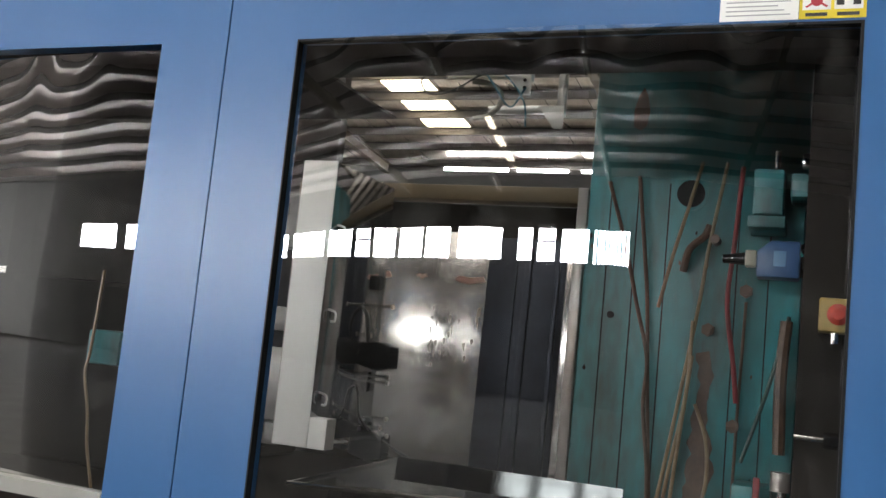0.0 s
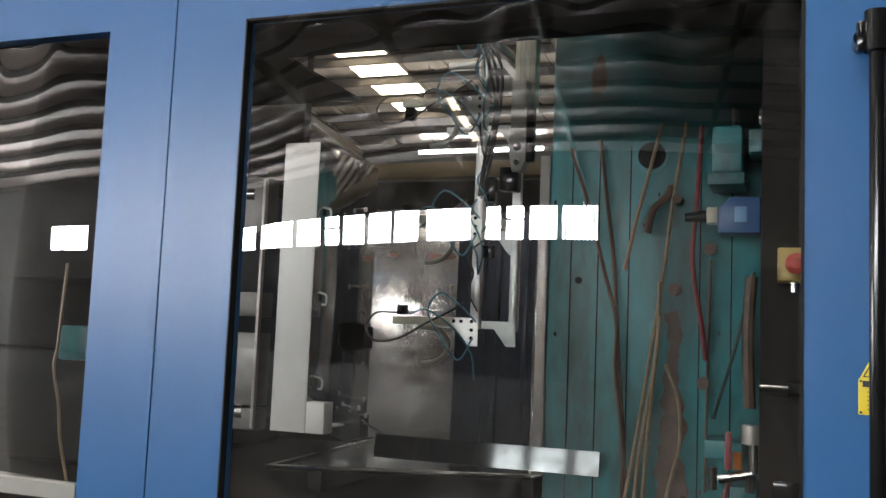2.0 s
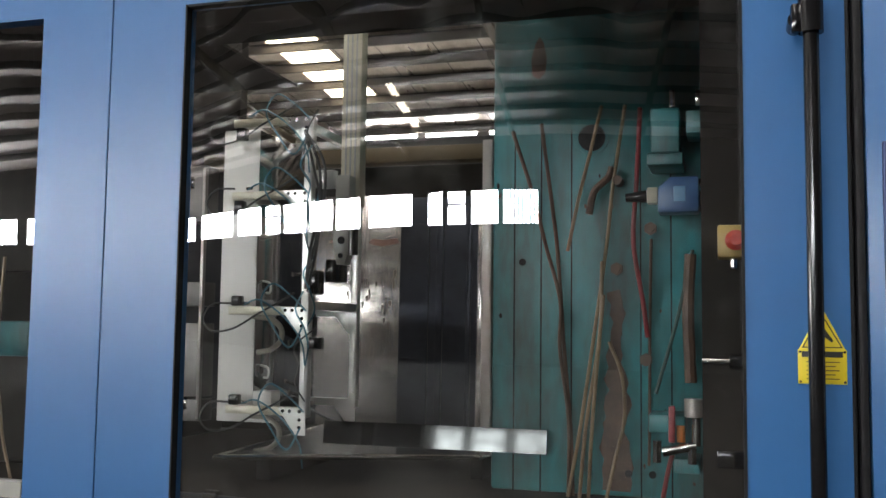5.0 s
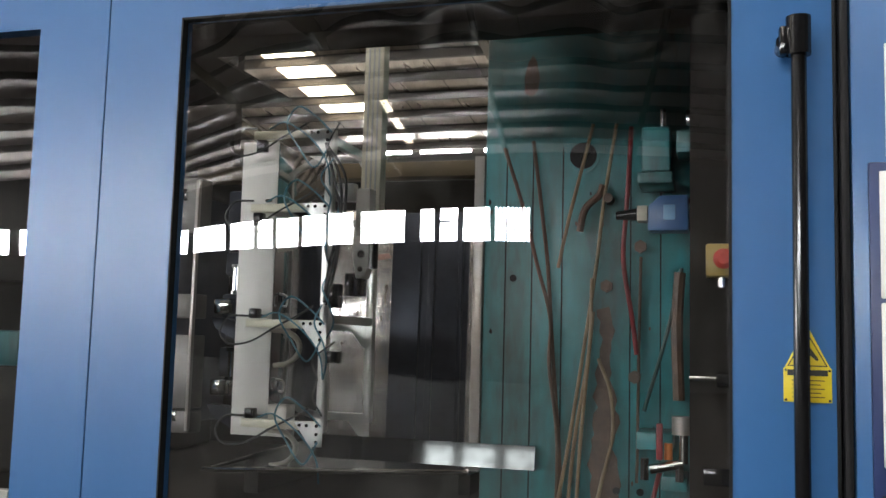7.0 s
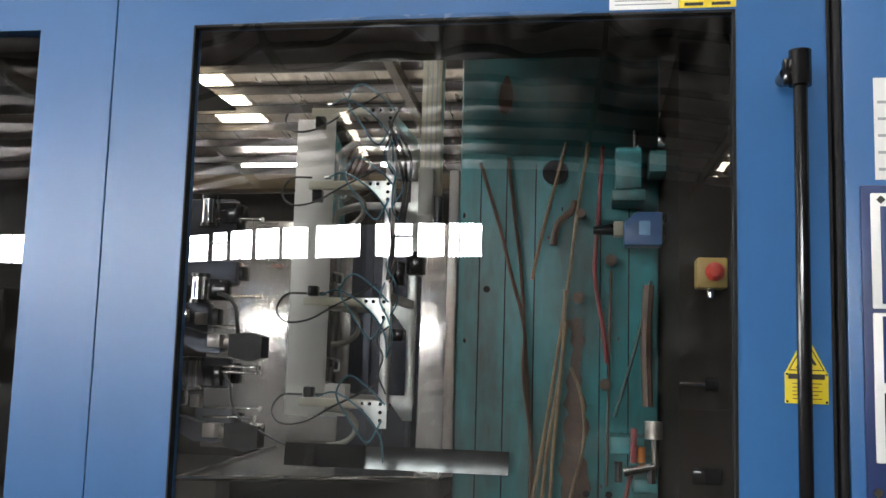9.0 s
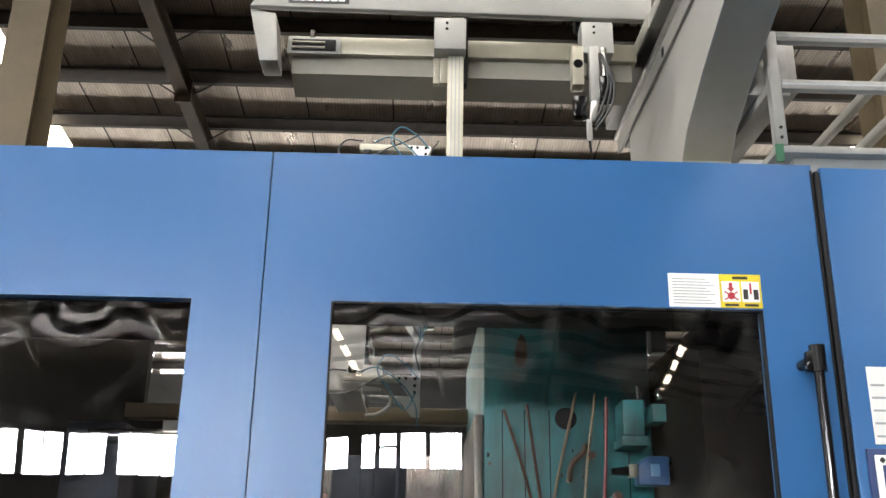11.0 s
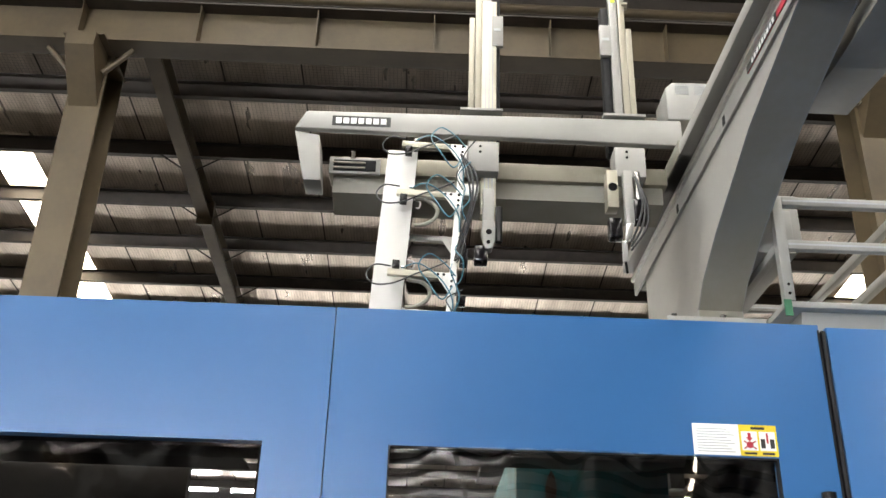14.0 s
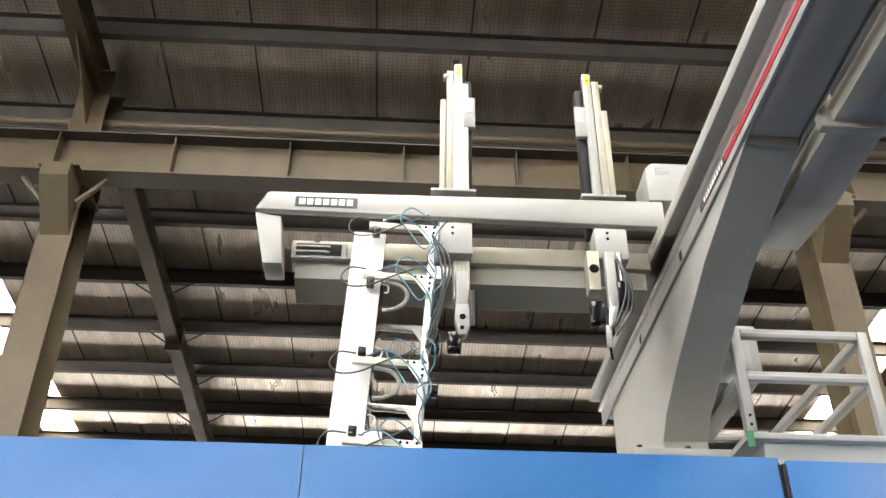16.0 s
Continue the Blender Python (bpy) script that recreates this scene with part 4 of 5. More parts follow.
kn = thing("door_bolt", "steel door bolts on the dark inner panel", "bolt", (1.19, 0.34, 1.45))
part("pin", rod((-0.03, 0, -0.02), (0.03, 0, -0.02), 0.007, n=10), CHROME, kn)
part("knob", rod((0.03, 0, -0.02), (0.06, 0, -0.02), 0.018, n=14), BLACK, kn)
part("bracket", block(0.0, 0.07, 0.0, 0.02, -0.26, -0.22, 0.004), BLACK, kn)

# left bay behind the second window
lb = thing("toggle_unit", "dark clamping unit behind the tinted side window", "machine", (-1.1, 0.9, 1.0))
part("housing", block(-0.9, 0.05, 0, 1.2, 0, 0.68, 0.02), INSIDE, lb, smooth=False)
part("manifold", block(-0.1, 0.04, -0.12, 0.0, 0.38, 0.50, 0.01), TEAL, lb)
wr = part("hanging_wire", tube([(0, 0, 0.52), (-0.012, 0, 0.30), (-0.02, 0, 0.24), (0.006, 0, 0.14), (0.02, 0, 0.05), (0.055, 0, -0.07), (0.06, 0, -0.13)], 0.004), HOSE_CLEAR)
wr.location = (-0.615, 0.15, 1.15)
tagged(wr, "thin yellow wire hanging inside the window", "wire")

# ---- transfer robot on top of the machine ----
rob = thing("transfer_robot", "white gantry robot with two telescopic arms on a grey beam", "robot", (1.4, 0.8, ZTOP))
RO = Vector((-1.4, -0.8, -ZTOP))


def rpart(name, bm, mat, label="", parent=None, base=None):
    """A part of the robot given in world places; base: its own origin."""
    o = RO if base is None else -Vector(base)
    bmesh.ops.translate(bm, verts=bm.verts, vec=o)
    ob = part(name, bm, mat, parent or rob, label)
    if base is not None:
        ob.location = Vector(base) + RO
    return ob


# foot and inclined bracket under the traverse beam
side = [(0.85, 3.03), (1.73, 3.03), (1.73, 3.72), (1.95, 3.80), (-3.2, 3.80), (-3.2, 3.66), (-0.62, 3.66), (-0.52, 3.64), (0.0, 3.52), (0.5, 3.33), (0.75, 3.21), (0.85, 3.12)]
rpart("bracket", prism(side, "x", 1.30, 1.306), CREAM, "white side plate of the bracket")
rpart("bracket", prism(side, "x", 1.494, 1.50), CREAM)
belly = [(0.85, 3.03), (0.85, 3.12), (0.75, 3.21), (0.5, 3.33), (0.0, 3.52), (-0.52, 3.64), (-0.56, 3.652)]
bm = bmesh.new()
rows = [[bm.verts.new((x, y, z)) for y, z in belly] for x in (1.306, 1.494)]
rows2 = [[bm.verts.new((x, y + 0.01, z + 0.012)) for y, z in belly] for x in (1.306, 1.494)]
for i in range(len(belly) - 1):
    bm.faces.new((rows[0][i], rows[1][i], rows[1][i + 1], rows[0][i + 1]))
    bm.faces.new((rows2[0][i], rows2[0][i + 1], rows2[1][i + 1], rows2[1][i]))
rpart("belly_plate", bm, GREYCOAT, "curved grey belly plate")
rpart("belly_lip", rod((1.31, -0.57, 3.672), (1.49, -0.57, 3.672), 0.022, n=18), GREYCOAT)
rpart("foot_plate", block(1.12, 1.62, 0.70, 1.80, 2.995, 3.028, 0.004), CREAM)
for x in (1.16, 1.37, 1.58):
    for y in (0.74, 1.7):
        rpart("bolt", rod((x, y, 3.028), (x, y, 3.05), 0.013, n=6), BLACK)
        rpart("support", block(x - 0.035, x + 0.035, y - 0.03, y + 0.05, ZTOP - 0.2, 2.995), CREAM)
# traverse beam with its guide rail, sticker and cable tray
rpart("traverse_beam", block(1.307, 1.493, -3.2, 1.9, 3.67, 3.79, 0.01), GREYCOAT, "long grey traverse beam")
rpart("guide_cover", block(1.225, 1.298, -3.2, 1.95, 3.80, 3.86, 0.006), CREAM)
rpart("guide_rail", block(1.268, 1.298, -3.2, 1.95, 3.74, 3.765, 0.003), ALU)
rpart("web_plate", block(1.285, 1.299, -3.2, 1.95, 3.66, 3.80, 0.002), CREAM)
st = rpart("sticker", block(1.2815, 1.2848, -1.4, -0.1, 3.69, 3.718), INKRED, "red and black lettered strip")
rpart("sticker_ink", block(1.280, 1.2815, -0.42, -0.1, 3.689, 3.719), SIGNBLACK, parent=None)
for k in range(9):
    rpart("logo_bar", block(1.2790, 1.280, -0.40 + k * 0.028, -0.382 + k * 0.028, 3.695, 3.715), PAPER)
for y in (0.2, 0.95):
    rpart("slot", block(1.2825, 1.285, y, y + 0.03, 3.67, 3.71), RUBBER)
rpart("cable_tray", prism([(-3.2, 3.62), (-0.25, 3.62), (0.1, 3.66), (0.1, 3.70), (-3.2, 3.70)], "x", 1.54, 1.74, bev=0.004), GREYCOAT, "folded grey cable tray")
rpart("tray_bracket", block(1.50, 1.76, -0.74, -0.70, 3.60, 3.76, 0.004), GREYCOAT)
rpart("cable_chain", block(1.56, 1.70, -3.1, 0.0, 3.702, 3.78, 0.01), RUBBER)
rpart("duct", block(1.504, 1.67, 0.6, 1.28, 3.29, 3.50, 0.008), CREAM, "white box-shaped cable duct")
rpart("junction_box", block(1.60, 1.86, 0.95, 1.2, 3.50, 3.78, 0.01), CREAM)
rpart("cable", tube([(1.62, 0.6, 3.62), (1.58, 0.7, 3.56), (1.6, 0.8, 3.45), (1.66, 0.9, 3.42)], 0.012), CABLE)

# cross beam that travels along the traverse
BASE = (0.4, 1.0, 3.9)
cross = rpart("cross_beam", prism([(-0.536, 3.895), (-0.488, 3.99), (1.26, 4.015), (1.26, 3.875)], "y", 1.0, 1.042, bev=0.008), CREAM, "white cross beam", base=BASE)
moving = [cross]
def cpart(name, bm, mat, label=""):
    """A piece carried by the cross beam."""
    bmesh.ops.translate(bm, verts=bm.verts, vec=-Vector(BASE))
    return part(name, bm, mat, cross, label)


cpart("end_plate", prism([(-0.536, 3.89), (-0.42, 3.87), (-0.395, 3.63), (-0.475, 3.63)], "y", 1.02, 1.16, bev=0.004), CREAM)
cpart("lower_beam", block(-0.38, 1.22, 1.17, 1.30, 3.76, 3.85, 0.004), BEIGE)
cpart("lower_beam_end", block(-0.38, -0.14, 1.155, 1.169, 3.75, 3.835, 0.003), CREAM)
cpart("end_slot", block(-0.36, -0.16, 1.150, 1.1545, 3.762, 3.822, 0.003), RUBBER, "dark slot with a spring tensioner")
for z in (3.777, 3.804):
    cpart("tension_rod", rod((-0.36, 1.146, z), (-0.21, 1.146, z), 0.005, n=8), BEIGE)
cpart("tension_bolt", rod((-0.27, 1.16, 3.83), (-0.27, 1.16, 3.87), 0.012, n=8), CHROME)
cpart("tension_bolt", rod((-0.33, 1.08, 3.99), (-0.33, 1.08, 4.02), 0.012, n=8), CHROME)
cpart("trough", prism([(1.2, 3.76), (1.2, 3.67), (1.36, 3.635), (1.36, 3.76)], "x", -0.36, 1.2), GREYCOAT)
cpart("motor_cover", prism([(1.2, 4.02), (1.2, 4.2), (1.235, 4.235), (1.42, 4.235), (1.42, 4.02)], "y", 1.0, 1.2, bev=0.008), CREAM)
for k in range(6):
    cpart("vent_slit", block(1.245, 1.31, 0.9985, 1.0, 4.165 + k * 0.009, 4.169 + k * 0.009), GREYINK)
    cpart("vent_slit", block(1.34, 1.40, 0.9985, 1.0, 4.165 + k * 0.009, 4.169 + k * 0.009), GREYINK)
cpart("saddle", block(1.22, 1.34, 0.95, 1.30, 3.80, 3.874, 0.006), GREYCOAT)
lg = cpart("name_plate", block(-0.365, -0.095, 0.9965, 0.9995, 3.912, 3.964), SIGNBLACK, "black plate with pale bars")
for k in range(7):
    cpart("logo_bar", block(-0.348 + k * 0.0345, -0.322 + k * 0.0345, 0.9945, 0.9965, 3.923, 3.953), PAPER)


def vertical_arm(x, stroke_side, tall):
    """Tower of a telescopic arm: outer column, inner profile, clamp and cable guard; returns outer and inner."""
    s = stroke_side
    base = (x, 1.07, 3.9)
    outer = rpart("arm_column", block(x - 0.022, x + 0.018, 1.05, 1.09, 3.86, 4.785 + tall, 0.004), CREAM, "white outer column of the telescopic arm", base=base)
    def op(name, bm, mat, label="", parent=outer):
        bmesh.ops.translate(bm, verts=bm.verts, vec=-Vector(base))
        return part(name, bm, mat, parent, label)
    op("guide_profile", block(x - s * 0.024 - 0.034 * (s > 0), x - s * 0.024 + 0.034 * (s < 0), 1.06, 1.095, 3.86, 4.745 + tall, 0.003), BEIGE)
    op("guide_profile", block(x - s * 0.06 - 0.028 * (s > 0), x - s * 0.06 + 0.028 * (s < 0), 1.065, 1.095, 3.86, 4.56 + tall, 0.003), BEIGE)
    op("cable_chain", block(x + s * 0.022 - 0.042 * (s < 0), x + s * 0.022 + 0.042 * (s > 0), 1.065, 1.125, 3.86, 4.69 + tall, 0.012), RUBBER)
    op("chain_bracket", block(x + s * 0.022 - 0.055 * (s < 0), x + s * 0.022 + 0.055 * (s > 0), 1.04, 1.063, 4.37 + tall, 4.555 + tall, 0.003), CREAM)
    op("type_plate", block(x + s * 0.048 - 0.016, x + s * 0.048 + 0.016, 1.038, 1.04, 4.46 + tall, 4.475 + tall), GREYINK)
    op("warning_sticker", block(x - 0.012, x + 0.010, 1.0475, 1.05, 4.71 + tall, 4.77 + tall), material("lime_sticker", (0.62, 0.66, 0.03), 0.5), "yellow-green sticker")
    op("sticker_mark", block(x - 0.005, x + 0.003, 1.0465, 1.0475, 4.73 + tall, 4.745 + tall), SIGNBLACK)
    op("pulley", rod((x - s * 0.045, 1.075, 4.71 + tall), (x - s * 0.075, 1.075, 4.71 + tall), 0.02, n=12), BEIGE)
    return outer


tower = vertical_arm(0.352, 1, 0.07)
tower2 = vertical_arm(0.985, -1, 0.04)
for x, nm in ((0.335, "carriage"), (1.005, "carriage")):
    b = (x, 0.95, 3.85)
    c = rpart(nm, block(x - 0.07, x + 0.07, 0.985, 1.08, 3.69, 3.846, 0.004), CREAM, "white arm carriage box", base=b)
    moving.append(c)
    def cp(name, bm, mat, parent=c):
        bmesh.ops.translate(bm, verts=bm.verts, vec=-Vector(b))
        return part(name, bm, mat, parent)
    cp("top_plate", block(x - 0.11, x + 0.09, 0.99, 1.14, 4.022, 4.036, 0.003), CREAM)
    cp("screw", rod((x - 0.015, 0.982, 3.82), (x - 0.015, 0.985, 3.82), 0.006, n=8), BLACK)
    cp("screw", rod((x - 0.015, 0.982, 3.79), (x - 0.015, 0.985, 3.79), 0.006, n=8), BLACK)
    cp("back_plate", block(x - 0.05, x + 0.05, 1.165, 1.19, 3.68, 3.99), GREYCOAT)

# inner profiles
ib = (0.36, 1.0, 3.6)
inner = rpart("arm_profile", block(0.327, 0.397, 1.045, 1.10, 3.50, 4.72, 0.004), IVORY, "long beige inner profile of the arm", base=ib)
for x in (0.345, 0.362, 0.379):
    bm = block(x - 0.003, x + 0.003, 1.0435, 1.045, 3.52, 4.70)
    bmesh.ops.translate(bm, verts=bm.verts, vec=-Vector(ib))
    part("groove", bm, GREYINK, inner)
def ip(name, bm, mat, label=""):
    bmesh.ops.translate(bm, verts=bm.verts, vec=-Vector(ib))
    return part(name, bm, mat, inner, label)


ip("wrist_plate", block(0.335, 0.385, 0.985, 1.044, 3.44, 3.60, 0.004), CREAM)
ip("wrist_plate", prism([(0.335, 3.44), (0.385, 3.44), (0.395, 3.36), (0.375, 3.30), (0.345, 3.30), (0.33, 3.38)], "y", 0.98, 1.03, bev=0.004), CREAM)
ip("hole", rod((0.362, 0.978, 3.38), (0.362, 0.98, 3.38), 0.013, n=14), BLACK)
ip("hole", rod((0.36, 0.978, 3.33), (0.36, 0.98, 3.33), 0.009, n=14), BLACK)
ip("air_cylinder", rod((0.405, 0.98, 3.33), (0.405, 0.98, 3.50), 0.016, n=14), BLACK)
ip("rotary_joint", block(0.30, 0.36, 0.99, 1.05, 3.24, 3.32, 0.008), BLACK)
# second, short runner arm
sb = (1.0, 0.95, 3.6)
runner = rpart("runner_arm", block(0.955, 0.995, 0.93, 0.97, 3.42, 3.69, 0.004), CREAM, "short runner arm with a small nipper", base=sb)
moving.append(runner)
def sp2(name, bm, mat):
    bmesh.ops.translate(bm, verts=bm.verts, vec=-Vector(sb))
    return part(name, bm, mat, runner)


sp2("slide_block", block(0.88, 0.93, 0.93, 1.0, 3.50, 3.69, 0.004), BEIGE)
sp2("slide_knob", rod((0.905, 0.925, 3.60), (0.905, 0.93, 3.60), 0.02), BLACK)
sp2("shock_absorber", rod((1.02, 0.95, 3.55), (1.02, 0.95, 3.69), 0.014, n=10), CHROME)
sp2("motor", block(0.995, 1.06, 0.94, 1.0, 3.44, 3.55, 0.008), BLACK)
sp2("stop_block", block(0.885, 0.945, 0.95, 1.0, 3.36, 3.46, 0.006), BLACK)
sp2("wrist", prism([(0.955, 3.42), (0.995, 3.44), (0.975, 3.35), (0.945, 3.32)], "y", 0.93, 0.96, bev=0.004), ALU)
sp2("nipper", block(0.935, 0.957, 0.935, 0.955, 3.24, 3.34, 0.003), CREAM)
sp2("nipper_jaw", rod((0.946, 0.945, 3.24), (0.95, 0.945, 3.19), 0.006, n=8), BLACK)
for k in range(3):
    sp2("cable", tube([(1.01, 0.94, 3.66), (1.03 + k * 0.01, 0.92, 3.52), (1.0 + k * 0.02, 0.92, 3.40), (0.97, 0.93, 3.33 - k * 0.02)], 0.005), CABLE)

# ---- gripper frame and moulded part ----
grip = thing("gripper_frame", "aluminium profile gripper frame with blue air tubes and cables", "gripper", (0.28, 1.0, 1.2))
GO = Vector((-0.28, -1.0, -1.2))


def gp(name, bm, mat, label="", parent=None):
    bmesh.ops.translate(bm, verts=bm.verts, vec=GO)
    return part(name, bm, mat, parent or grip, label)


def profile(x0, x1, y0, y1, z0, z1, axis):
    """Slotted aluminium extrusion."""
    bm = block(x0, x1, y0, y1, z0, z1, 0.0025)
    if axis == "z":
        block((x0 + x1) / 2 - 0.004, (x0 + x1) / 2 + 0.004, y0 - 0.0012, y0, z0 + 0.002, z1 - 0.002, 0, bm)
    else:
        block(x0 + 0.002, x1 - 0.002, y0 - 0.0012, y0, (z0 + z1) / 2 - 0.004, (z0 + z1) / 2 + 0.004, 0, bm)
    return bm


gp("upright", profile(0.262, 0.292, 0.97, 1.0, 1.195, 2.20, "z"), ALU)
gp("upright", profile(0.262, 0.292, 1.40, 1.43, 1.195, 2.20, "z"), ALU)
gp("tie", block(0.264, 0.290, 1.0, 1.4, 1.55, 1.58, 0.002), ALU)
gp("tie", block(0.264, 0.290, 1.0, 1.4, 2.15, 2.18, 0.002), ALU)
gp("hanger", block(0.292, 0.36, 0.99, 1.03, 1.96, 2.02, 0.004), ALU)
for z in (1.215, 1.545, 1.935, 2.185):
    for y in (0.955, 1.385):
        gp("finger_bar", profile(0.0, 0.262, y, y + 0.025, z - 0.014, z + 0.014, "x"), IVORY if y < 1 else ALU)
        gs = gp("gusset", prism([(0.195, z + 0.012), (0.296, z + 0.012), (0.296, z - 0.075), (0.262, z - 0.075)], "y", y - 0.005, y - 0.0015), ALU)
        if y < 1:
            for hx, hz in ((0.215, 0.002), (0.24, 0.002), (0.275, 0.002), (0.275, -0.025), (0.275, -0.05)):
                gp("bolt_hole", rod((hx, y - 0.0065, z + hz), (hx, y - 0.005, z + hz), 0.006, n=10), BLACK, parent=gs)
    dz = 0.0 if z < 1.9 else -0.075
    gp("clamp", block(0.018, 0.05, 0.94, 0.975, z + 0.016 + dz, z + 0.05 + dz * 0.9, 0.004), BLACK)
    gp("clamp_rod", rod((0.055, 0.96, z + 0.025), (0.075, 0.96, z + 0.025), 0.006, n=8), CHROME)
    gp("cable", tube([(0.012, 0.955, z + 0.025), (-0.055, 0.945, z + 0.02), (-0.085, 0.94, z - 0.03), (-0.05, 0.94, z - 0.07), (0.03, 0.94, z - 0.06), (0.12, 0.94, z - 0.01), (0.2, 0.94, z + 0.03), (0.25, 0.94, z + 0.06)], 0.0036), CABLE)
    gp("air_tube", tube([(0.28, 0.95, z - 0.05), (0.24, 0.93, z - 0.12), (0.18, 0.93, z - 0.05), (0.13, 0.94, z + 0.03), (0.17, 0.94, z + 0.09), (0.24, 0.94, z + 0.05), (0.29, 0.95, z + 0.0)], 0.0032), HOSE_BLUE)
    gp("air_tube", tube([(0.06, 0.955, z + 0.02), (0.13, 0.93, z + 0.035), (0.22, 0.93, z - 0.02), (0.28, 0.94, z - 0.10), (0.29, 0.95, z - 0.18)], 0.003), HOSE_BLUE)
for z in (1.215, 1.545, 1.935):
    gp("curved_finger", tube([(0.085, 0.975, z - 0.02), (0.15, 0.98, z - 0.028), (0.185, 0.985, z - 0.06), (0.18, 0.99, z - 0.10), (0.14, 1.0, z - 0.13), (0.09, 1.0, z - 0.14)], 0.009, n=10), GREYCOAT, "bent translucent grey finger")
rng = random.Random(4)
for k in range(7):
    x, z = 0.29, 1.25 + k * 0.12
    pts = [(x, 0.955, z)]
    for j in range(4):
        pts.append((0.285 + rng.uniform(-0.03, 0.045), 0.93 + rng.uniform(-0.02, 0.04), z + 0.06 * (j + 1)))
    gp("air_tube", tube(pts, 0.003), HOSE_BLUE if k % 3 else CABLE)
for k in range(3):
    gp("cable", tube([(0.27, 0.95, 2.15), (0.31 + k * 0.02, 0.94, 2.02), (0.33, 0.95, 1.9 - k * 0.05), (0.30, 0.95, 1.75 - k * 0.05), (0.28, 0.96, 1.62)], 0.005), CABLE)
gp("solenoid", block(0.30, 0.335, 0.95, 0.99, 1.60, 1.68, 0.004), BLACK)
gp("solenoid", block(0.30, 0.34, 0.95, 0.99, 1.42, 1.46, 0.004), BLACK)

pan = thing("moulded_tray", "large white moulded plastic tray with curved ribs", "tray", (0, 1.02, 1.17))
PO = Vector((0, -1.02, -1.17))


def pp(name, bm, mat, label=""):
    bmesh.ops.translate(bm, verts=bm.verts, vec=PO)
    return part(name, bm, mat, pan, label)


x0 = -0.062
pp("front_wall", block(x0, x0 + 0.135, 1.002, 1.008, 1.17, 2.172, 0.002), WHITE)
pp("main_sheet", block(x0 + 0.129, x0 + 0.135, 1.0085, 1.50, 1.19, 2.17, 0.002), GLOSSY, "silvery glossy face of the tray")
pp("top_wall", block(x0, x0 + 0.128, 1.0085, 1.50, 2.160, 2.166, 0.002), WHITE)
pp("bottom_wall", block(x0, x0 + 0.128, 1.0085, 1.50, 1.172, 1.178, 0.002), WHITE)
pp("foot_lip", block(x0 + 0.1355, x0 + 0.205, 1.002, 1.07, 1.17, 1.275, 0.003), WHITE)
for z in (1.33, 1.62, 1.92):
    pp("slot", block(x0 + 0.1352, x0 + 0.137, 1.05, 1.075, z, z + 0.035, 0.002), BLACK)
    pp("hook", tube([(x0 + 0.137, 1.05, z + 0.03), (x0 + 0.165, 1.05, z + 0.02), (x0 + 0.165, 1.05, z - 0.01), (x0 + 0.15, 1.05, z - 0.012)], 0.004), WHITE)
# guard rail and platform on the machine top
gr = thing("guard_rail", "white aluminium guard rail on the machine top", "railing", (1.8, 0.5, ZTOP))
def gq(name, bm, mat=CREAM, label=""):
    bmesh.ops.translate(bm, verts=bm.verts, vec=(-1.8, -0.5, -ZTOP))
    return part(name, bm, mat, gr, label)


for x in (1.565, 2.13):
    for y in (0.5, 1.65):
        gq("post", block(x - 0.022, x + 0.022, y - 0.02, y + 0.02, 3.02, 3.50, 0.003))
for z in (3.48, 3.275):
    for y in (0.5, 1.65):
        gq("rail", block(1.588, 2.107, y - 0.018, y + 0.018, z - 0.02, z + 0.02, 0.003))
        gq("groove", block(1.59, 2.105, y - 0.0195, y - 0.0182, z - 0.004, z + 0.004), GREYINK)
    for x in (1.565, 2.13):
        gq("rail", block(x - 0.018, x + 0.018, 0.521, 1.629, z - 0.02, z + 0.02, 0.003))
gq("kick_plate", block(1.54, 2.9, 0.48, 1.7, 2.99, 3.018, 0.004))
gq("platform_edge", prism([(1.60, 2.80), (1.62, 2.988), (2.9, 2.988), (2.9, 2.80)], "y", 0.52, 1.66), CREAM)
gq("corner_mark", block(1.535, 1.565, 0.472, 0.479, 2.95, 3.02), material("green_tape", (0.03, 0.14, 0.07), 0.5))
for z in (3.05, 3.09):
    gq("bolt", rod((1.565, 0.475, z), (1.565, 0.48, z), 0.006, n=8), BLACK)
gq("base_block", block(1.66, 2.95, 0.6, 1.6, ZTOP - 0.1, 2.80), GREYCOAT)

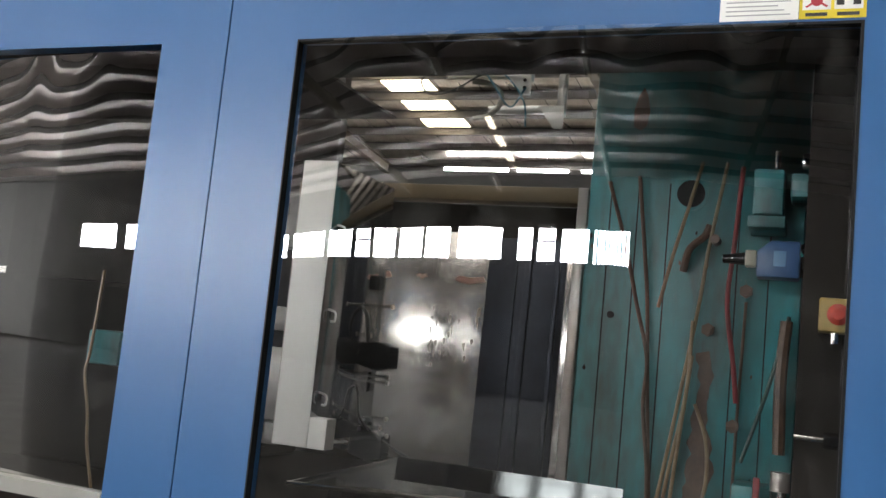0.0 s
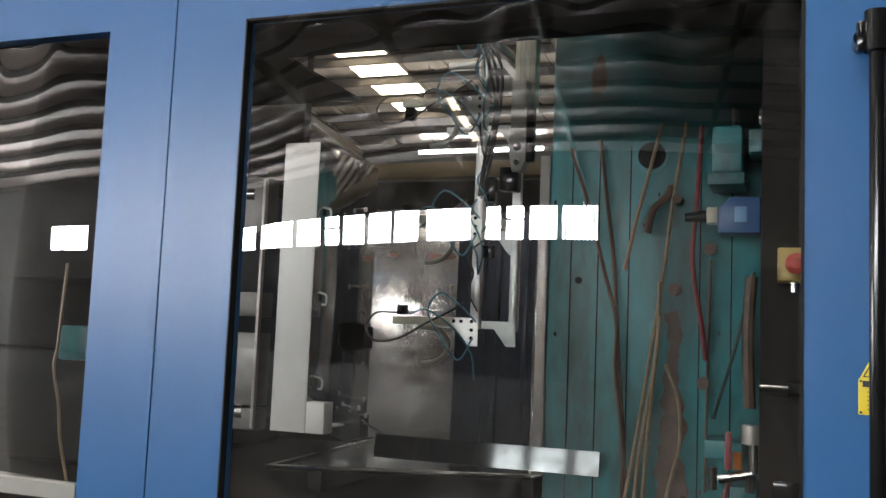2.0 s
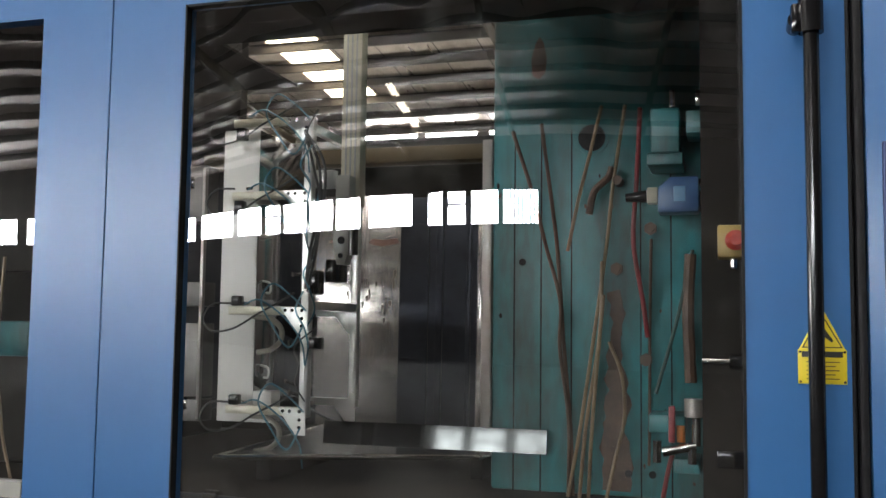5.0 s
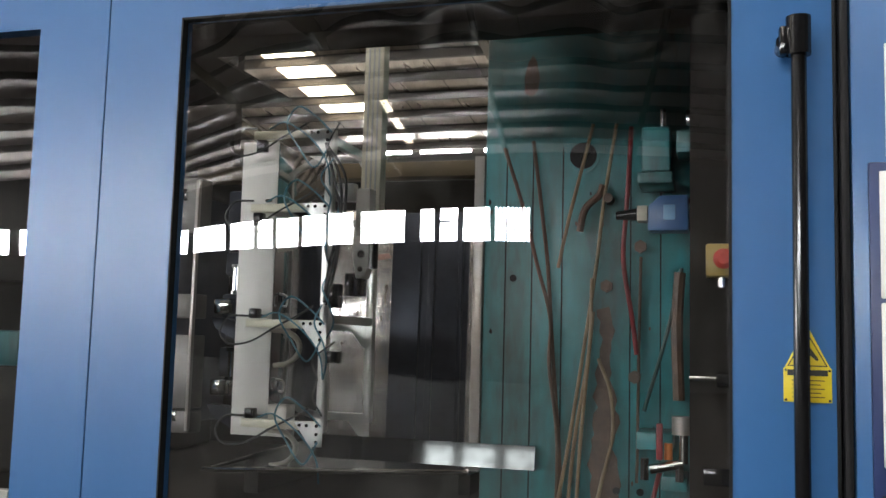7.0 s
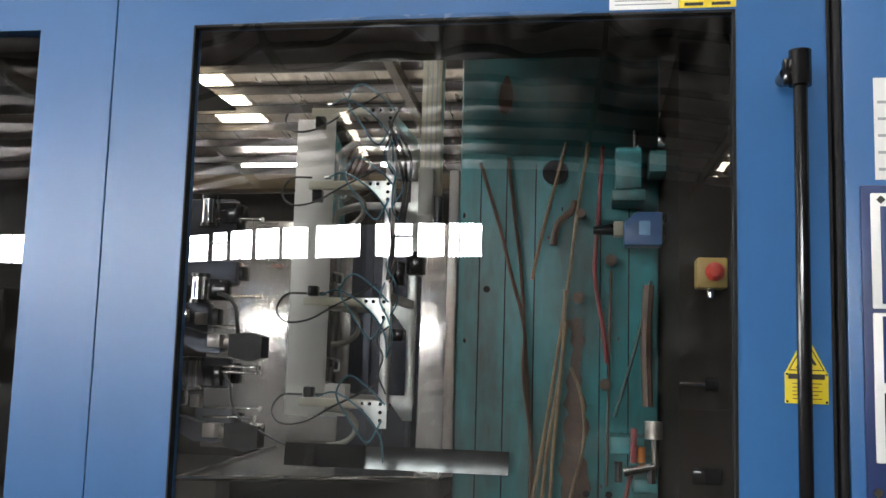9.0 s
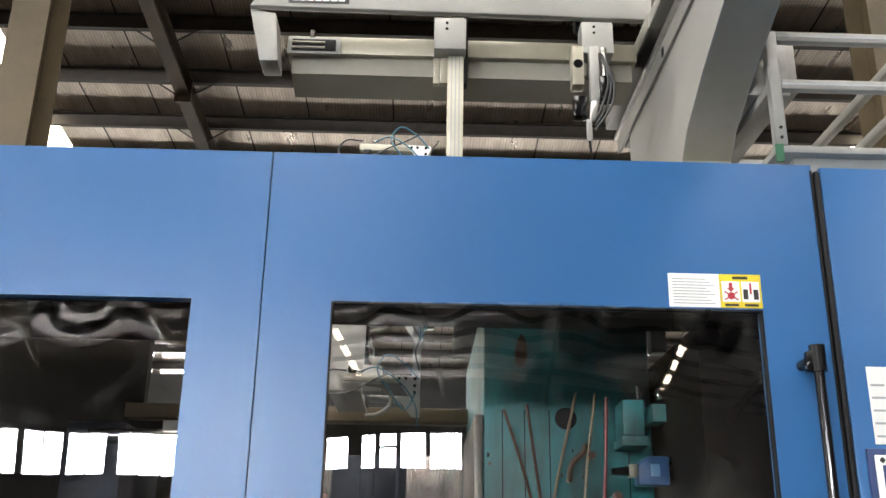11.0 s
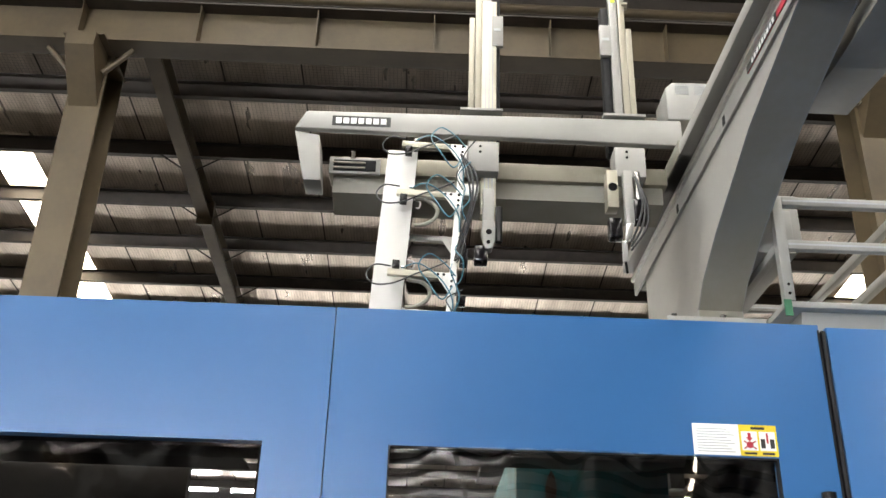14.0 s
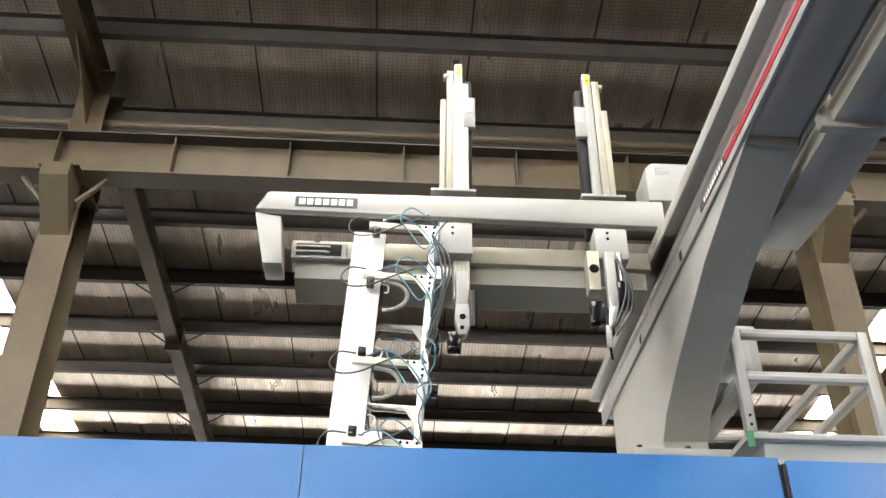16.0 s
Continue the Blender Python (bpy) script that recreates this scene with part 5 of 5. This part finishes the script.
# ---- movement ----
LIFT = [(0, 1.25), (0.5, 1.02), (1, 0.778), (1.5, 0.544), (2, 0.348), (2.5, 0.147), (3, 0.03), (3.5, 0), (8.5, 0), (8.7, 0.02), (9, 0.108), (9.5, 0.33), (10.2, 0.60), (11.4, 1.2), (12.2, 1.57), (12.5, 1.6), (16, 1.6)]
SLIDE = [(0, 0), (2.5, 0), (3, -0.02), (3.5, -0.06), (4, -0.215), (4.7, -0.40), (6.4, -0.405), (6.6, -0.39), (7, -0.302), (7.5, -0.19), (8, -0.08), (8.5, -0.003), (10.2, 0), (12.3, -0.035), (16, -0.035)]
SWING = [(0, 0), (10.2, 0), (12.2, 3.0), (16, 3.0)]
EJECT = [(0, 0.078), (0.5, 0.053), (1, 0.03), (1.5, 0.006), (2, 0), (16, 0)]
TRAVEL = [(0, 0), (11.8, 0), (12.5, -0.005), (13, -0.06), (13.5, -0.17), (14, -0.30), (14.5, -0.405), (15, -0.505), (15.5, -0.62), (16, -0.73)]
TIMES = [0, 0.5, 1, 1.5, 2, 2.5, 3, 3.5, 4, 4.35, 4.7, 5.2, 6.0, 6.4, 6.6, 7, 7.5, 8, 8.5, 8.7, 9, 9.5, 10.2, 10.8, 11.4, 11.8, 12.2, 12.5, 13, 13.5, 14, 14.5, 15, 15.5, 16]


def along(table, t):
    return float(np.interp(t, [r[0] for r in table], [r[1] for r in table]))


def motions():
    def key(ob, fn):
        home = ob.location.copy()
        walk(ob, [(t, Matrix.Translation(home + Vector(fn(t)))) for t in TIMES])
    for ob in moving:
        if ob is cross or ob is runner or ob.location.x + 1.4 > 0.8:
            key(ob, lambda t: (0, along(TRAVEL, t), 0))
        else:
            key(ob, lambda t: (along(SLIDE, t) + 0.035, along(TRAVEL, t), 0))
    key(tower2, lambda t: (0, along(TRAVEL, t), 0))
    key(tower, lambda t: (along(SLIDE, t) + 0.035, along(TRAVEL, t), (along(LIFT, t) - 1.6) * 0.5))
    key(inner, lambda t: (along(SLIDE, t) + 0.035, along(TRAVEL, t), along(LIFT, t) - 1.6))
    def hung(ob, fn):
        """The gripper and its load swing a little about the wrist once lifted."""
        home = ob.location.copy()
        wrist = Vector((0.33, 1.0, 2.2))
        walk(ob, [(t, Matrix.Translation(wrist + Vector(fn(t))) @ pose(0, 0, 0, 0, along(SWING, t), 0) @ Matrix.Translation(home - wrist)) for t in TIMES])
    hung(grip, lambda t: (along(SLIDE, t), along(TRAVEL, t), along(LIFT, t)))
    def tray(t):
        if t < 6.4:
            return (-0.398 - along(EJECT, t), 0, 0)
        return (along(SLIDE, t), along(TRAVEL, t), along(LIFT, t))
    hung(pan, tray)


motions()
